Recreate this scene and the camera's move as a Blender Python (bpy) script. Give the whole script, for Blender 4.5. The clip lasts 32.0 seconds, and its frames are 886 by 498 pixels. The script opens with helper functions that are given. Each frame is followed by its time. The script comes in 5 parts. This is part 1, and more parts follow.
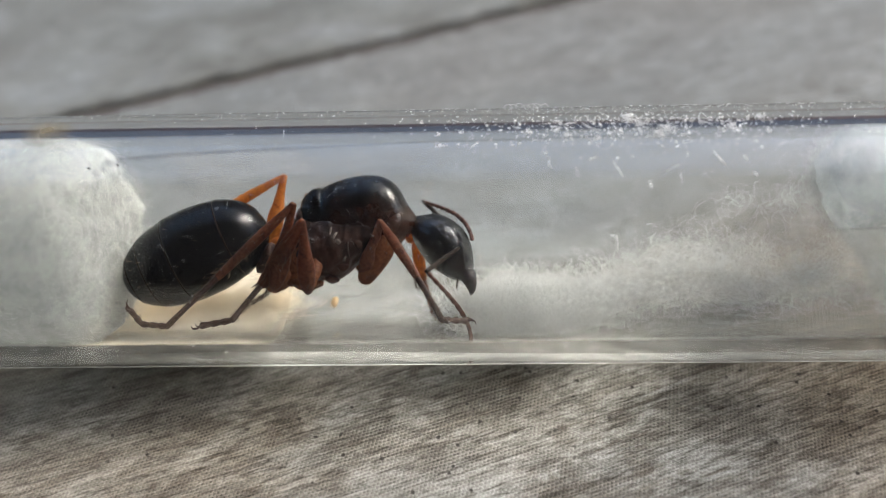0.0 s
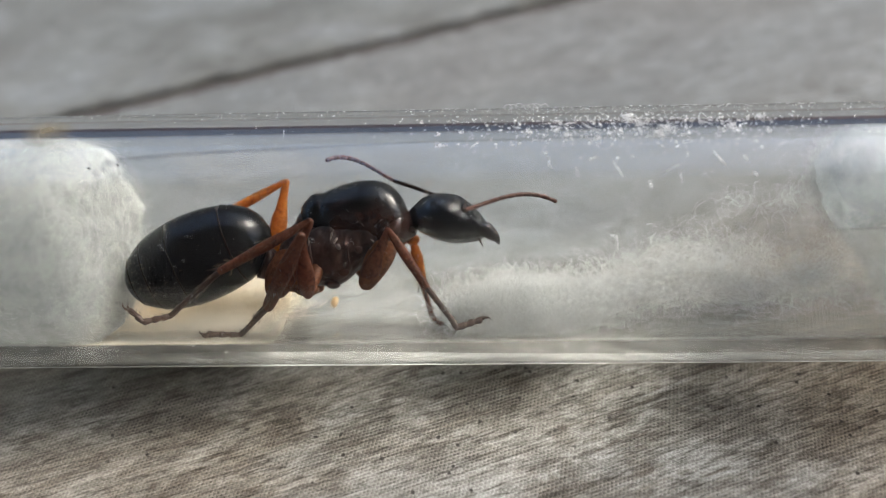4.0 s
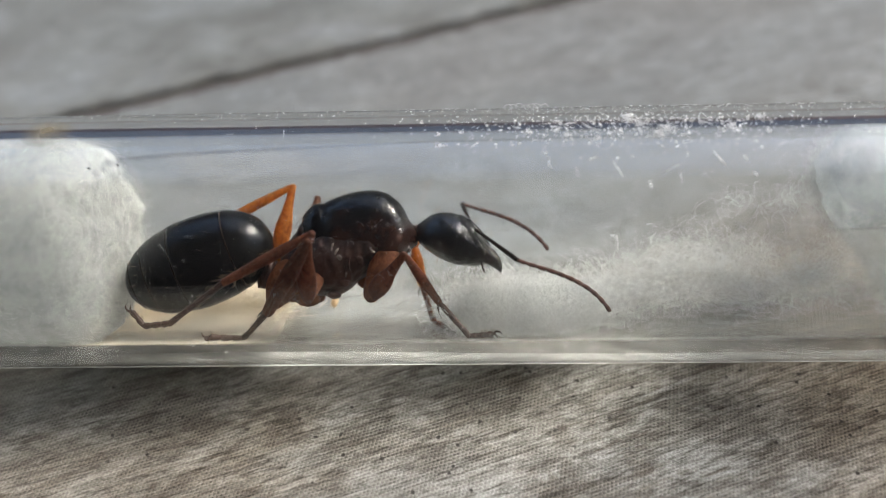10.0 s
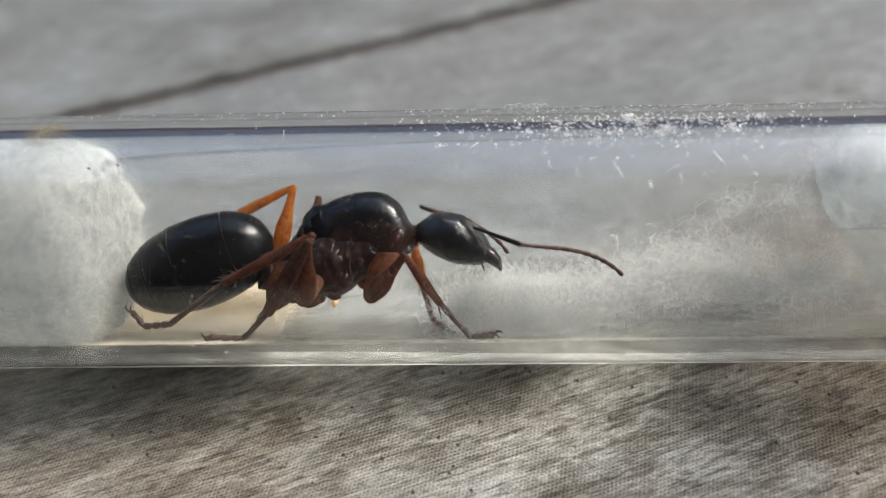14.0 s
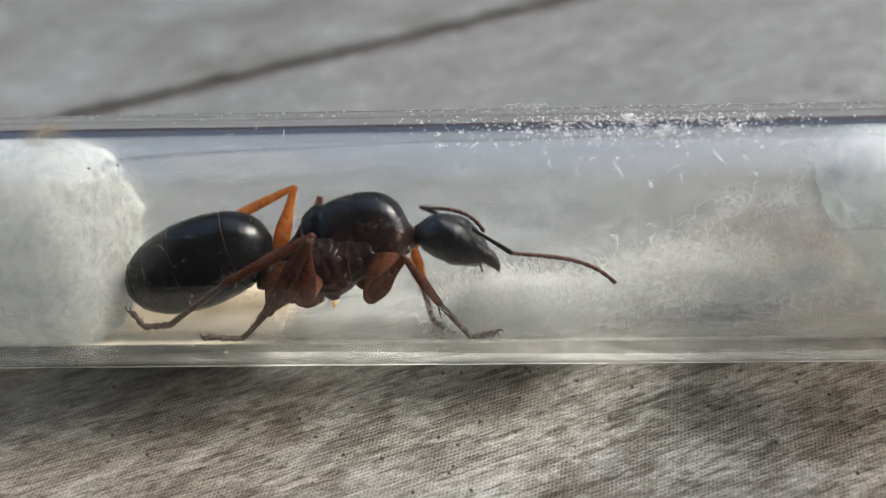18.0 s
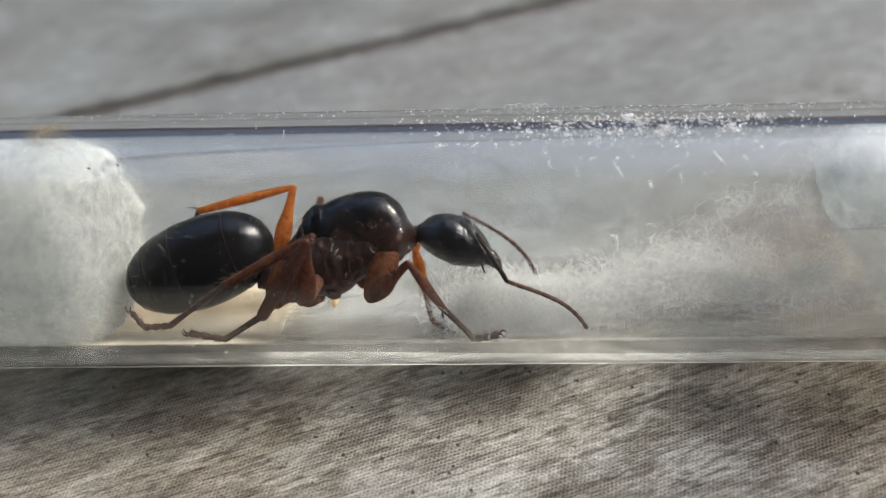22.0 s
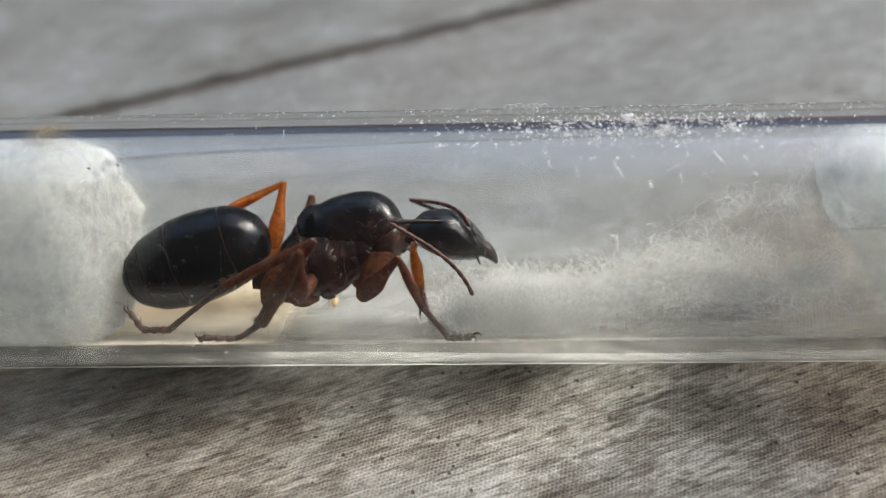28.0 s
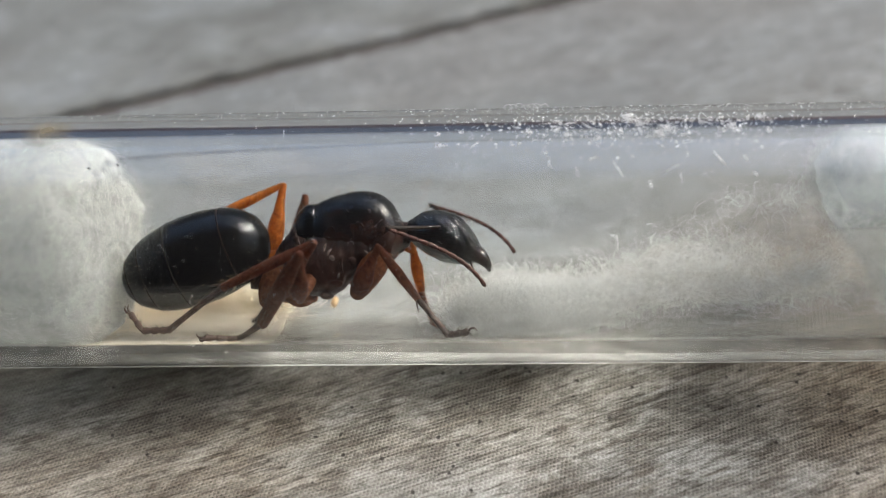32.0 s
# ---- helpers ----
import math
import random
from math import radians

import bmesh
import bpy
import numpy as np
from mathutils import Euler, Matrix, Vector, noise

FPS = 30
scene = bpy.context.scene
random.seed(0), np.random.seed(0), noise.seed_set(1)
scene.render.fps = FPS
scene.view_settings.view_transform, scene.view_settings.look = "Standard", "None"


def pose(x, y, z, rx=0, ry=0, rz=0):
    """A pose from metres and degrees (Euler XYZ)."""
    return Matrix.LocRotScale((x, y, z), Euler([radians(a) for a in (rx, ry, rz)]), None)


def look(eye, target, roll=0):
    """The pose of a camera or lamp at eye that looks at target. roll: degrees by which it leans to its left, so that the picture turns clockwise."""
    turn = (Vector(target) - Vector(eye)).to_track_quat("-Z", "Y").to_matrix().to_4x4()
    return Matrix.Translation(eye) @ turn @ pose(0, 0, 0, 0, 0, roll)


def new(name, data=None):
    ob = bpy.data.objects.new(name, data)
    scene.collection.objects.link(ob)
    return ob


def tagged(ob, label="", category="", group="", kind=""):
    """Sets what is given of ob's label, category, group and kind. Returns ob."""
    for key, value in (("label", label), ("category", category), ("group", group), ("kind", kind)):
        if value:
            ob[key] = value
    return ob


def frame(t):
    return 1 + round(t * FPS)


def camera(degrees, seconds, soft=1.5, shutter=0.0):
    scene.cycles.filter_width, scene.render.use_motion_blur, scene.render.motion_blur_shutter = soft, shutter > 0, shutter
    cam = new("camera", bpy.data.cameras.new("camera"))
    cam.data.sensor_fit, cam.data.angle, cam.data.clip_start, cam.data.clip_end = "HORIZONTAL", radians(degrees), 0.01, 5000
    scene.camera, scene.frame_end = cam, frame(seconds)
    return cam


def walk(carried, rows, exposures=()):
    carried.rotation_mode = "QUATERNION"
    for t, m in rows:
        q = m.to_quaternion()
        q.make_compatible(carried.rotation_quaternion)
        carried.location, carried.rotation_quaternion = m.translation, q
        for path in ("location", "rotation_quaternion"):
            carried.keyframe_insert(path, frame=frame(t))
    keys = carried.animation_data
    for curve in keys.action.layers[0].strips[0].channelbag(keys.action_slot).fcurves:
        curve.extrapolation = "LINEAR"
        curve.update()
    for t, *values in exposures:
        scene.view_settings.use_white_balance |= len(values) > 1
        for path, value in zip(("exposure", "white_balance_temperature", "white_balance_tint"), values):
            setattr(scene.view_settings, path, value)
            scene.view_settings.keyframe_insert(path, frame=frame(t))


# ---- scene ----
cam = camera(45, 32.0, soft=0.72)
EYE = pose(0.0021533, -0.0361261, 0.0413903, 44.9556, 2.2539, 1.2054)
walk(cam, [(0, EYE), (32, EYE)])
cam.data.dof.use_dof = True
cam.data.dof.focus_distance = 0.0496
cam.data.dof.aperture_fstop = 26

MM = 0.001

# ---- daylight ----
SUN_WAY = Vector((0.63, 0.42, 0.65)).normalized()
world = bpy.data.worlds.new("world")
scene.world = world
world.use_nodes = True
wn = world.node_tree
sky = wn.nodes.new("ShaderNodeTexSky")
sky.sky_type = "NISHITA"
sky.sun_disc = False
sky.dust_density = 1.5
sky.ozone_density = 0.6
sky.sun_elevation = math.asin(SUN_WAY.z)
sky.sun_rotation = math.atan2(SUN_WAY.x, SUN_WAY.y)
wn.links.new(sky.outputs["Color"], wn.nodes["Background"].inputs["Color"])
wn.nodes["Background"].inputs["Strength"].default_value = 0.15
sun = new("sun", bpy.data.lights.new("sun", "SUN"))
sun.data.energy = 2.0
sun.data.angle = radians(24)
sun.data.color = (1.0, 0.945, 0.84)
sun.matrix_world = look(SUN_WAY, (0, 0, 0))
scene.view_settings.exposure = 1.26


# ---- materials ----
def mat_new(name):
    m = bpy.data.materials.new(name)
    m.use_nodes = True
    nt = m.node_tree
    return m, nt, nt.nodes["Principled BSDF"]


def node(nt, kind, **values):
    n = nt.nodes.new(kind)
    for key, value in values.items():
        n.inputs[key.replace("_", " ")].default_value = value
    return n


def ramp(nt, source, stops):
    r = nt.nodes.new("ShaderNodeValToRGB")
    nt.links.new(source, r.inputs["Fac"])
    while len(r.color_ramp.elements) < len(stops):
        r.color_ramp.elements.new(0.5)
    for e, (at, c) in zip(r.color_ramp.elements, stops):
        e.position, e.color = at, (*c, 1)
    return r.outputs["Color"]


def blend(nt, mode, fac, a, b):
    n = nt.nodes.new("ShaderNodeMix")
    n.data_type, n.blend_type = "RGBA", mode
    for socket, value in ((n.inputs["Factor"], fac), (n.inputs["A"], a), (n.inputs["B"], b)):
        if isinstance(value, bpy.types.NodeSocket):
            nt.links.new(value, socket)
        elif isinstance(value, tuple):
            socket.default_value = (*value, 1)
        else:
            socket.default_value = value
    return n.outputs["Result"]


def math_node(nt, op, a, b=0.0):
    n = nt.nodes.new("ShaderNodeMath")
    n.operation = op
    for socket, value in zip(n.inputs, (a, b)):
        if isinstance(value, bpy.types.NodeSocket):
            nt.links.new(value, socket)
        else:
            socket.default_value = value
    return n.outputs[0]


def coords(nt, scale=(1, 1, 1), turn=0.0, kind="Object"):
    tc = nt.nodes.new("ShaderNodeTexCoord")
    mp = nt.nodes.new("ShaderNodeMapping")
    mp.inputs["Scale"].default_value = scale
    mp.inputs["Rotation"].default_value = (0, 0, turn)
    nt.links.new(tc.outputs[kind], mp.inputs["Vector"])
    return mp.outputs["Vector"]


def noise_tex(nt, vector, scale, detail=4.0, rough=0.55, distort=0.0):
    n = node(nt, "ShaderNodeTexNoise", Scale=scale, Detail=detail, Roughness=rough, Distortion=distort)
    nt.links.new(vector, n.inputs["Vector"])
    return n.outputs["Fac"]


def bump(nt, height, strength, distance, bsdf):
    b = node(nt, "ShaderNodeBump", Strength=strength, Distance=distance)
    nt.links.new(height, b.inputs["Height"])
    nt.links.new(b.outputs["Normal"], bsdf.inputs["Normal"])


GRAIN_TURN = 21.0


def make_plank_material(name, brown, grey, flatten=0.0):
    m, nt, p = mat_new(name)
    own = nt.nodes.new("ShaderNodeObjectInfo").outputs["Random"]
    shift = nt.nodes.new("ShaderNodeVectorMath")
    shift.operation = "ADD"
    raw = coords(nt)
    base = coords(nt, (1, 1, 1), radians(1))
    nt.links.new(base, shift.inputs[0])
    comb = nt.nodes.new("ShaderNodeCombineXYZ")
    nt.links.new(math_node(nt, "MULTIPLY", own, 0.37), comb.inputs["X"])
    nt.links.new(comb.outputs[0], shift.inputs[1])

    def scaled(sx, sy):
        v = nt.nodes.new("ShaderNodeVectorMath")
        v.operation = "MULTIPLY"
        nt.links.new(shift.outputs[0], v.inputs[0])
        v.inputs[1].default_value = (sx, sy, 1)
        return v.outputs[0]

    broad = noise_tex(nt, scaled(0.24, 1.0), 130, 5, 0.62, 0.4)
    streak = noise_tex(nt, scaled(0.13, 1.0), 1500, 9, 0.80, 0.6)
    fine = noise_tex(nt, scaled(0.16, 1.0), 4200, 5, 0.75, 0.3)
    patch = noise_tex(nt, scaled(0.55, 1.0), 420, 7, 0.72, 0.8)
    tone = ramp(nt, streak, [(0.28, (0.12, 0.108, 0.096)), (0.42, (0.21, 0.197, 0.181)), (0.53, (0.272, 0.262, 0.247)), (0.66, (0.38, 0.374, 0.362))])
    wide = ramp(nt, broad, [(0.32, (0.80, 0.78, 0.75)), (0.50, (0.95, 0.945, 0.93)), (0.66, (1.07, 1.08, 1.08))])
    col = blend(nt, "MULTIPLY", 1.0, tone, wide)
    chalk = ramp(nt, patch, [(0.46, (0, 0, 0)), (0.60, (0.80, 0.80, 0.80))])
    col = blend(nt, "MIX", chalk, col, (0.42, 0.425, 0.415))
    dark = ramp(nt, noise_tex(nt, scaled(0.5, 1.0), 330, 7, 0.74, 0.7), [(0.36, (0.60, 0.56, 0.52)), (0.50, (1, 1, 1))])
    col = blend(nt, "MULTIPLY", 1.0, col, dark)
    flecks = ramp(nt, noise_tex(nt, scaled(0.5, 1.0), 1900, 7, 0.78, 0.5), [(0.48, (0, 0, 0)), (0.60, (0.70, 0.70, 0.70))])
    col = blend(nt, "MIX", blend(nt, "MULTIPLY", 1.0, flecks, ramp(nt, patch, [(0.40, (0.1,) * 3), (0.58, (1, 1, 1))])), col, (0.45, 0.455, 0.45))
    scratch = ramp(nt, noise_tex(nt, scaled(0.10, 1.0), 2300, 5, 0.7, 0.3), [(0.34, (0.42, 0.38, 0.34)), (0.43, (1, 1, 1))])
    col = blend(nt, "MULTIPLY", 1.0, col, scratch)
    warm = ramp(nt, noise_tex(nt, scaled(0.5, 1.0), 48, 3, 0.5), [(0.43, brown), (0.60, grey)])
    col = blend(nt, "MULTIPLY", 1.0, col, warm)
    # pale scuffs, a few across the grain
    pale = ramp(nt, noise_tex(nt, scaled(0.09, 1.0), 2600, 4, 0.65, 0.4), [(0.62, (0, 0, 0)), (0.70, (0.55, 0.55, 0.55))])
    col = blend(nt, "MIX", pale, col, (0.46, 0.455, 0.44))
    cross = ramp(nt, noise_tex(nt, coords(nt, (1.0, 0.16, 1), radians(-38)), 1700, 3, 0.6, 0.5), [(0.68, (0, 0, 0)), (0.76, (0.4, 0.4, 0.4))])
    col = blend(nt, "MIX", cross, col, (0.45, 0.45, 0.44))
    hair = ramp(nt, fine, [(0.34, (0.30, 0.28, 0.25)), (0.50, (1, 1, 1)), (0.66, (1.4, 1.4, 1.4))])
    col = blend(nt, "MULTIPLY", 1.0, col, hair)
    speckle = noise_tex(nt, base, 8200, 4, 0.7)
    col = blend(nt, "MULTIPLY", 1.0, col, ramp(nt, speckle, [(0.30, (0.66, 0.65, 0.64)), (0.50, (1, 1, 1)), (0.68, (1.30, 1.30, 1.30))]))
    # woven raster: rows of fine dark pits
    sep = nt.nodes.new("ShaderNodeSeparateXYZ")
    nt.links.new(coords(nt, (1, 1, 1), radians(GRAIN_TURN + 8)), sep.inputs[0])
    wob = math_node(nt, "MULTIPLY", math_node(nt, "SUBTRACT", noise_tex(nt, base, 1500, 3), 0.5), 0.00008)
    sx = math_node(nt, "SINE", math_node(nt, "MULTIPLY", math_node(nt, "ADD", sep.outputs["X"], wob), 2 * math.pi / 0.000176))
    row = math_node(nt, "MULTIPLY", math_node(nt, "FLOOR", math_node(nt, "DIVIDE", math_node(nt, "ADD", sep.outputs["X"], wob), 0.000176)), math.pi)
    sy = math_node(nt, "SINE", math_node(nt, "ADD", row, math_node(nt, "MULTIPLY", math_node(nt, "ADD", sep.outputs["Y"], wob), 2 * math.pi / 0.000200)))
    pits = math_node(nt, "MULTIPLY", math_node(nt, "ADD", sx, sy), 0.5)
    pit_fac = ramp(nt, pits, [(0.12, (0, 0, 0)), (0.55, (1, 1, 1))])
    uneven = ramp(nt, noise_tex(nt, base, 3400, 4, 0.75), [(0.34, (0.12,) * 3), (0.62, (1, 1, 1))])
    depth = ramp(nt, patch, [(0.36, (1, 1, 1)), (0.60, (0.22, 0.22, 0.22))])
    col = blend(nt, "MULTIPLY", blend(nt, "MULTIPLY", 1.0, blend(nt, "MULTIPLY", 1.0, pit_fac, depth), uneven), col, (0.15, 0.135, 0.122))
    # scattered dark specks
    vor = node(nt, "ShaderNodeTexVoronoi", Scale=560.0, Randomness=1.0)
    vor.voronoi_dimensions = "2D"
    ragged = nt.nodes.new("ShaderNodeVectorMath")
    ragged.operation = "ADD"
    nt.links.new(base, ragged.inputs[0])
    jig = nt.nodes.new("ShaderNodeCombineXYZ")
    nt.links.new(math_node(nt, "MULTIPLY", noise_tex(nt, base, 7000, 3), 0.00022), jig.inputs["X"])
    nt.links.new(math_node(nt, "MULTIPLY", noise_tex(nt, base, 5500, 3), 0.00022), jig.inputs["Y"])
    nt.links.new(jig.outputs[0], ragged.inputs[1])
    nt.links.new(ragged.outputs[0], vor.inputs["Vector"])
    spot = ramp(nt, vor.outputs["Distance"], [(0.035, (1, 1, 1)), (0.065, (0, 0, 0))])
    some = ramp(nt, noise_tex(nt, base, 160, 2), [(0.46, (0, 0, 0)), (0.52, (1, 1, 1))])
    col = blend(nt, "MIX", blend(nt, "MULTIPLY", 1.0, spot, some), col, (0.035, 0.030, 0.026))
    # paler, flatter grey towards the edges: the far side's sheen painted in
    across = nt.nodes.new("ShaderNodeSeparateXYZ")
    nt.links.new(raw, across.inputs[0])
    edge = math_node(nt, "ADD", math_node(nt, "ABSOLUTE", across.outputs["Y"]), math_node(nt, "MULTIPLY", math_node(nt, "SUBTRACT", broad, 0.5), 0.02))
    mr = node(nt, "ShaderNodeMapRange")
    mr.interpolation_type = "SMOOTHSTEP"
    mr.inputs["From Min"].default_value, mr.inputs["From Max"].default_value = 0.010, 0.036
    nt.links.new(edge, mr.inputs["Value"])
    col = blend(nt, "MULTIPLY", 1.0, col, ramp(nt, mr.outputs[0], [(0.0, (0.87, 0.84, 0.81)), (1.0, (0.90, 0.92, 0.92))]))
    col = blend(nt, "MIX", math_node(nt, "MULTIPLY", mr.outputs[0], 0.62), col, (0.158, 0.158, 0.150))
    if not flatten:
        # browner stretches along the board, placed to fit the camera's view
        browning = math_node(nt, "COSINE", math_node(nt, "MULTIPLY", math_node(nt, "SUBTRACT", across.outputs["X"], 0.041), 2 * math.pi / 0.040))
        browned = math_node(nt, "ADD", math_node(nt, "MULTIPLY", browning, -0.32), math_node(nt, "MULTIPLY", noise_tex(nt, scaled(0.35, 1.0), 190, 5, 0.6, 0.5), 1.0))
        col = blend(nt, "MULTIPLY", math_node(nt, "SUBTRACT", 1.0, math_node(nt, "MULTIPLY", mr.outputs[0], 0.9)), col, ramp(nt, browned, [(0.22, (1.03, 1.05, 1.06)), (0.50, (0.98, 0.955, 0.92)), (0.78, (0.94, 0.83, 0.72))]))
    if flatten:
        # pull the colour towards flat grey, with cloudy blotches
        col = blend(nt, "MIX", flatten, col, (0.150, 0.150, 0.142))
        blot = noise_tex(nt, scaled(0.55, 1.0), 210, 5, 0.6, 0.9)
        col = blend(nt, "MULTIPLY", 1.0, col, ramp(nt, blot, [(0.30, (0.74, 0.73, 0.70)), (0.50, (1, 1, 0.98)), (0.70, (1.28, 1.31, 1.36))]))
    tint = ramp(nt, own, [(0.0, (1, 1, 1)), (1.0, (0.94, 0.98, 1.03))])
    col = blend(nt, "MULTIPLY", 1.0, col, tint)
    nt.links.new(col, p.inputs["Base Color"])
    p.inputs["Roughness"].default_value = 0.62
    p.inputs["Specular IOR Level"].default_value = 0.22
    bump(nt, math_node(nt, "ADD", math_node(nt, "MULTIPLY", pits, -0.5), streak), 0.5, 0.00003, p)
    return m


def make_plain(name, colour, rough=0.6, scale=400, vary=0.25, relief=0.0):
    m, nt, p = mat_new(name)
    n = noise_tex(nt, coords(nt), scale, 5)
    lo, hi = (tuple(c * k for c in colour) for k in (1 - vary, 1 + vary))
    nt.links.new(ramp(nt, n, [(0.3, lo), (0.7, hi)]), p.inputs["Base Color"])
    p.inputs["Roughness"].default_value = rough
    if relief:
        bump(nt, n, 0.5, relief, p)
    return m


def make_chitin(name, top, low, z_low, z_high, rough=0.2, relief=0.000012, ior=1.40, mottle=0.0012):
    """Polished cuticle: its pigment passes from low to top between two heights of the body."""
    m, nt, p = mat_new(name)
    v = coords(nt)
    sep = nt.nodes.new("ShaderNodeSeparateXYZ")
    nt.links.new(v, sep.inputs[0])
    cloud = noise_tex(nt, v, 1500, 4)
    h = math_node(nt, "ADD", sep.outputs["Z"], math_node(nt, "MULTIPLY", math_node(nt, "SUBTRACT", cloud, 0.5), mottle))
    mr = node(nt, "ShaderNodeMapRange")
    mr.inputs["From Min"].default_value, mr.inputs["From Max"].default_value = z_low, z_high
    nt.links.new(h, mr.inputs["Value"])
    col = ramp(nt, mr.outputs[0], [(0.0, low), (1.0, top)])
    grain = noise_tex(nt, v, 9000, 3)
    col = blend(nt, "MULTIPLY", 0.5, col, ramp(nt, grain, [(0.3, (0.7, 0.7, 0.7)), (0.7, (1.25, 1.25, 1.25))]))
    nt.links.new(col, p.inputs["Base Color"])
    nt.links.new(ramp(nt, noise_tex(nt, v, 2600, 4), [(0.35, (rough,) * 3), (0.7, (rough + 0.08,) * 3)]), p.inputs["Roughness"])
    p.inputs["IOR"].default_value = ior
    if relief < 0.00002:
        bump(nt, noise_tex(nt, v, 14000, 5, 0.62), 0.4, relief, p)
    else:
        # sculptured plates: broad dents and fine punctures
        dents = math_node(nt, "ADD", noise_tex(nt, v, 3200, 5, 0.62), math_node(nt, "MULTIPLY", noise_tex(nt, v, 11000, 3, 0.6), 0.14))
        bump(nt, dents, 0.55, relief, p)
    return m


def make_amber(name, colour, dark, thin=0.45, rough=0.25, gloss=0.35):
    """Thin horn-like leg cuticle that lets some light through."""
    m, nt, p = mat_new(name)
    v = coords(nt)
    col = ramp(nt, noise_tex(nt, v, 2600, 6, 0.68), [(0.30, dark), (0.56, colour)])
    col = blend(nt, "MULTIPLY", 1.0, col, ramp(nt, noise_tex(nt, v, 7500, 4, 0.7), [(0.36, (0.68, 0.64, 0.62)), (0.52, (1, 1, 1)), (0.70, (1.18, 1.2, 1.22))]))
    nt.links.new(col, p.inputs["Base Color"])
    nt.links.new(ramp(nt, noise_tex(nt, v, 5000, 3), [(0.3, (rough - 0.08,) * 3), (0.7, (rough + 0.2,) * 3)]), p.inputs["Roughness"])
    bump(nt, noise_tex(nt, v, 12000, 3), 0.4, 0.000012, p)
    p.inputs["Specular IOR Level"].default_value = gloss
    tr = nt.nodes.new("ShaderNodeBsdfTranslucent")
    nt.links.new(col, tr.inputs["Color"])
    mix = nt.nodes.new("ShaderNodeMixShader")
    mix.inputs[0].default_value = thin
    nt.links.new(p.outputs[0], mix.inputs[1])
    nt.links.new(tr.outputs[0], mix.inputs[2])
    nt.links.new(mix.outputs[0], nt.nodes["Material Output"].inputs["Surface"])
    return m


def make_cotton(name, colour, stain=None, thin=0.5, gaps=0.0, felt=True, fade=None, depth=0.005, loose=None):
    m, nt, p = mat_new(name)
    v = coords(nt)
    n = noise_tex(nt, v, 700, 6, 0.65)
    col = ramp(nt, n, [(0.3, tuple(c * 0.86 for c in colour)), (0.65, colour)])
    if stain:
        col = blend(nt, "MIX", ramp(nt, noise_tex(nt, v, 170, 3), [(0.45, (0, 0, 0)), (0.62, (0.75, 0.75, 0.75))]), col, stain)
    nt.links.new(col, p.inputs["Base Color"])
    p.inputs["Roughness"].default_value = 0.95
    p.inputs["Specular IOR Level"].default_value = 0.15
    if felt:
        # light wanders inside the packed wool
        p.inputs["Subsurface Weight"].default_value = 0.9
        p.inputs["Subsurface Radius"].default_value = (1.0, 1.0, 1.0)
        p.inputs["Subsurface Scale"].default_value = depth
        bump(nt, noise_tex(nt, v, 3500, 7, 0.75), 0.7, 0.00016, p)
    tr = nt.nodes.new("ShaderNodeBsdfTranslucent")
    nt.links.new(col, tr.inputs["Color"])
    mix = nt.nodes.new("ShaderNodeMixShader")
    mix.inputs[0].default_value = thin
    nt.links.new(p.outputs[0], mix.inputs[1])
    nt.links.new(tr.outputs[0], mix.inputs[2])
    surface = mix.outputs[0]
    if gaps:
        # light slips between the loosely packed fibres
        open_mix = nt.nodes.new("ShaderNodeMixShader")
        holes = ramp(nt, noise_tex(nt, v, 1400, 5, 0.7), [(0.3, (0.55 * gaps,) * 3), (0.7, (1.45 * gaps,) * 3)])
        if loose:
            # more see-through lower down, standing in for the plug's shaded part
            low = nt.nodes.new("ShaderNodeSeparateXYZ")
            nt.links.new(v, low.inputs[0])
            mr = node(nt, "ShaderNodeMapRange")
            mr.inputs["From Min"].default_value, mr.inputs["From Max"].default_value = loose
            mr.inputs["To Max"].default_value = 0.9
            nt.links.new(low.outputs["Z"], mr.inputs["Value"])
            holes = math_node(nt, "MAXIMUM", holes, mr.outputs[0])
        if fade:
            # the pad thins out along the tube
            along = nt.nodes.new("ShaderNodeSeparateXYZ")
            nt.links.new(v, along.inputs[0])
            mr = node(nt, "ShaderNodeMapRange")
            mr.inputs["From Min"].default_value, mr.inputs["From Max"].default_value = fade
            nt.links.new(along.outputs["X"], mr.inputs["Value"])
            holes = math_node(nt, "MAXIMUM", holes, mr.outputs[0])
            low = node(nt, "ShaderNodeMapRange")
            low.inputs["From Min"].default_value, low.inputs["From Max"].default_value = -0.0046, -0.00498
            nt.links.new(along.outputs["Z"], low.inputs["Value"])
            holes = math_node(nt, "MAXIMUM", holes, low.outputs[0])
        nt.links.new(holes, open_mix.inputs[0])
        nt.links.new(surface, open_mix.inputs[1])
        nt.links.new(nt.nodes.new("ShaderNodeBsdfTransparent").outputs[0], open_mix.inputs[2])
        surface = open_mix.outputs[0]
    nt.links.new(surface, nt.nodes["Material Output"].inputs["Surface"])
    return m


def make_glass():
    m, nt, p = mat_new("clear_glass")
    p.inputs["Base Color"].default_value = (0.975, 0.985, 0.98, 1)
    p.inputs["Roughness"].default_value = 0.0
    p.inputs["IOR"].default_value = 1.49
    p.inputs["Transmission Weight"].default_value = 1.0
    v = coords(nt, (0.4, 1, 1))
    ripple = math_node(nt, "ADD", noise_tex(nt, v, 5200, 4, 0.65), math_node(nt, "MULTIPLY", noise_tex(nt, v, 700, 2), 1.5))
    bump(nt, ripple, 0.5, 0.0000022, p)
    return m


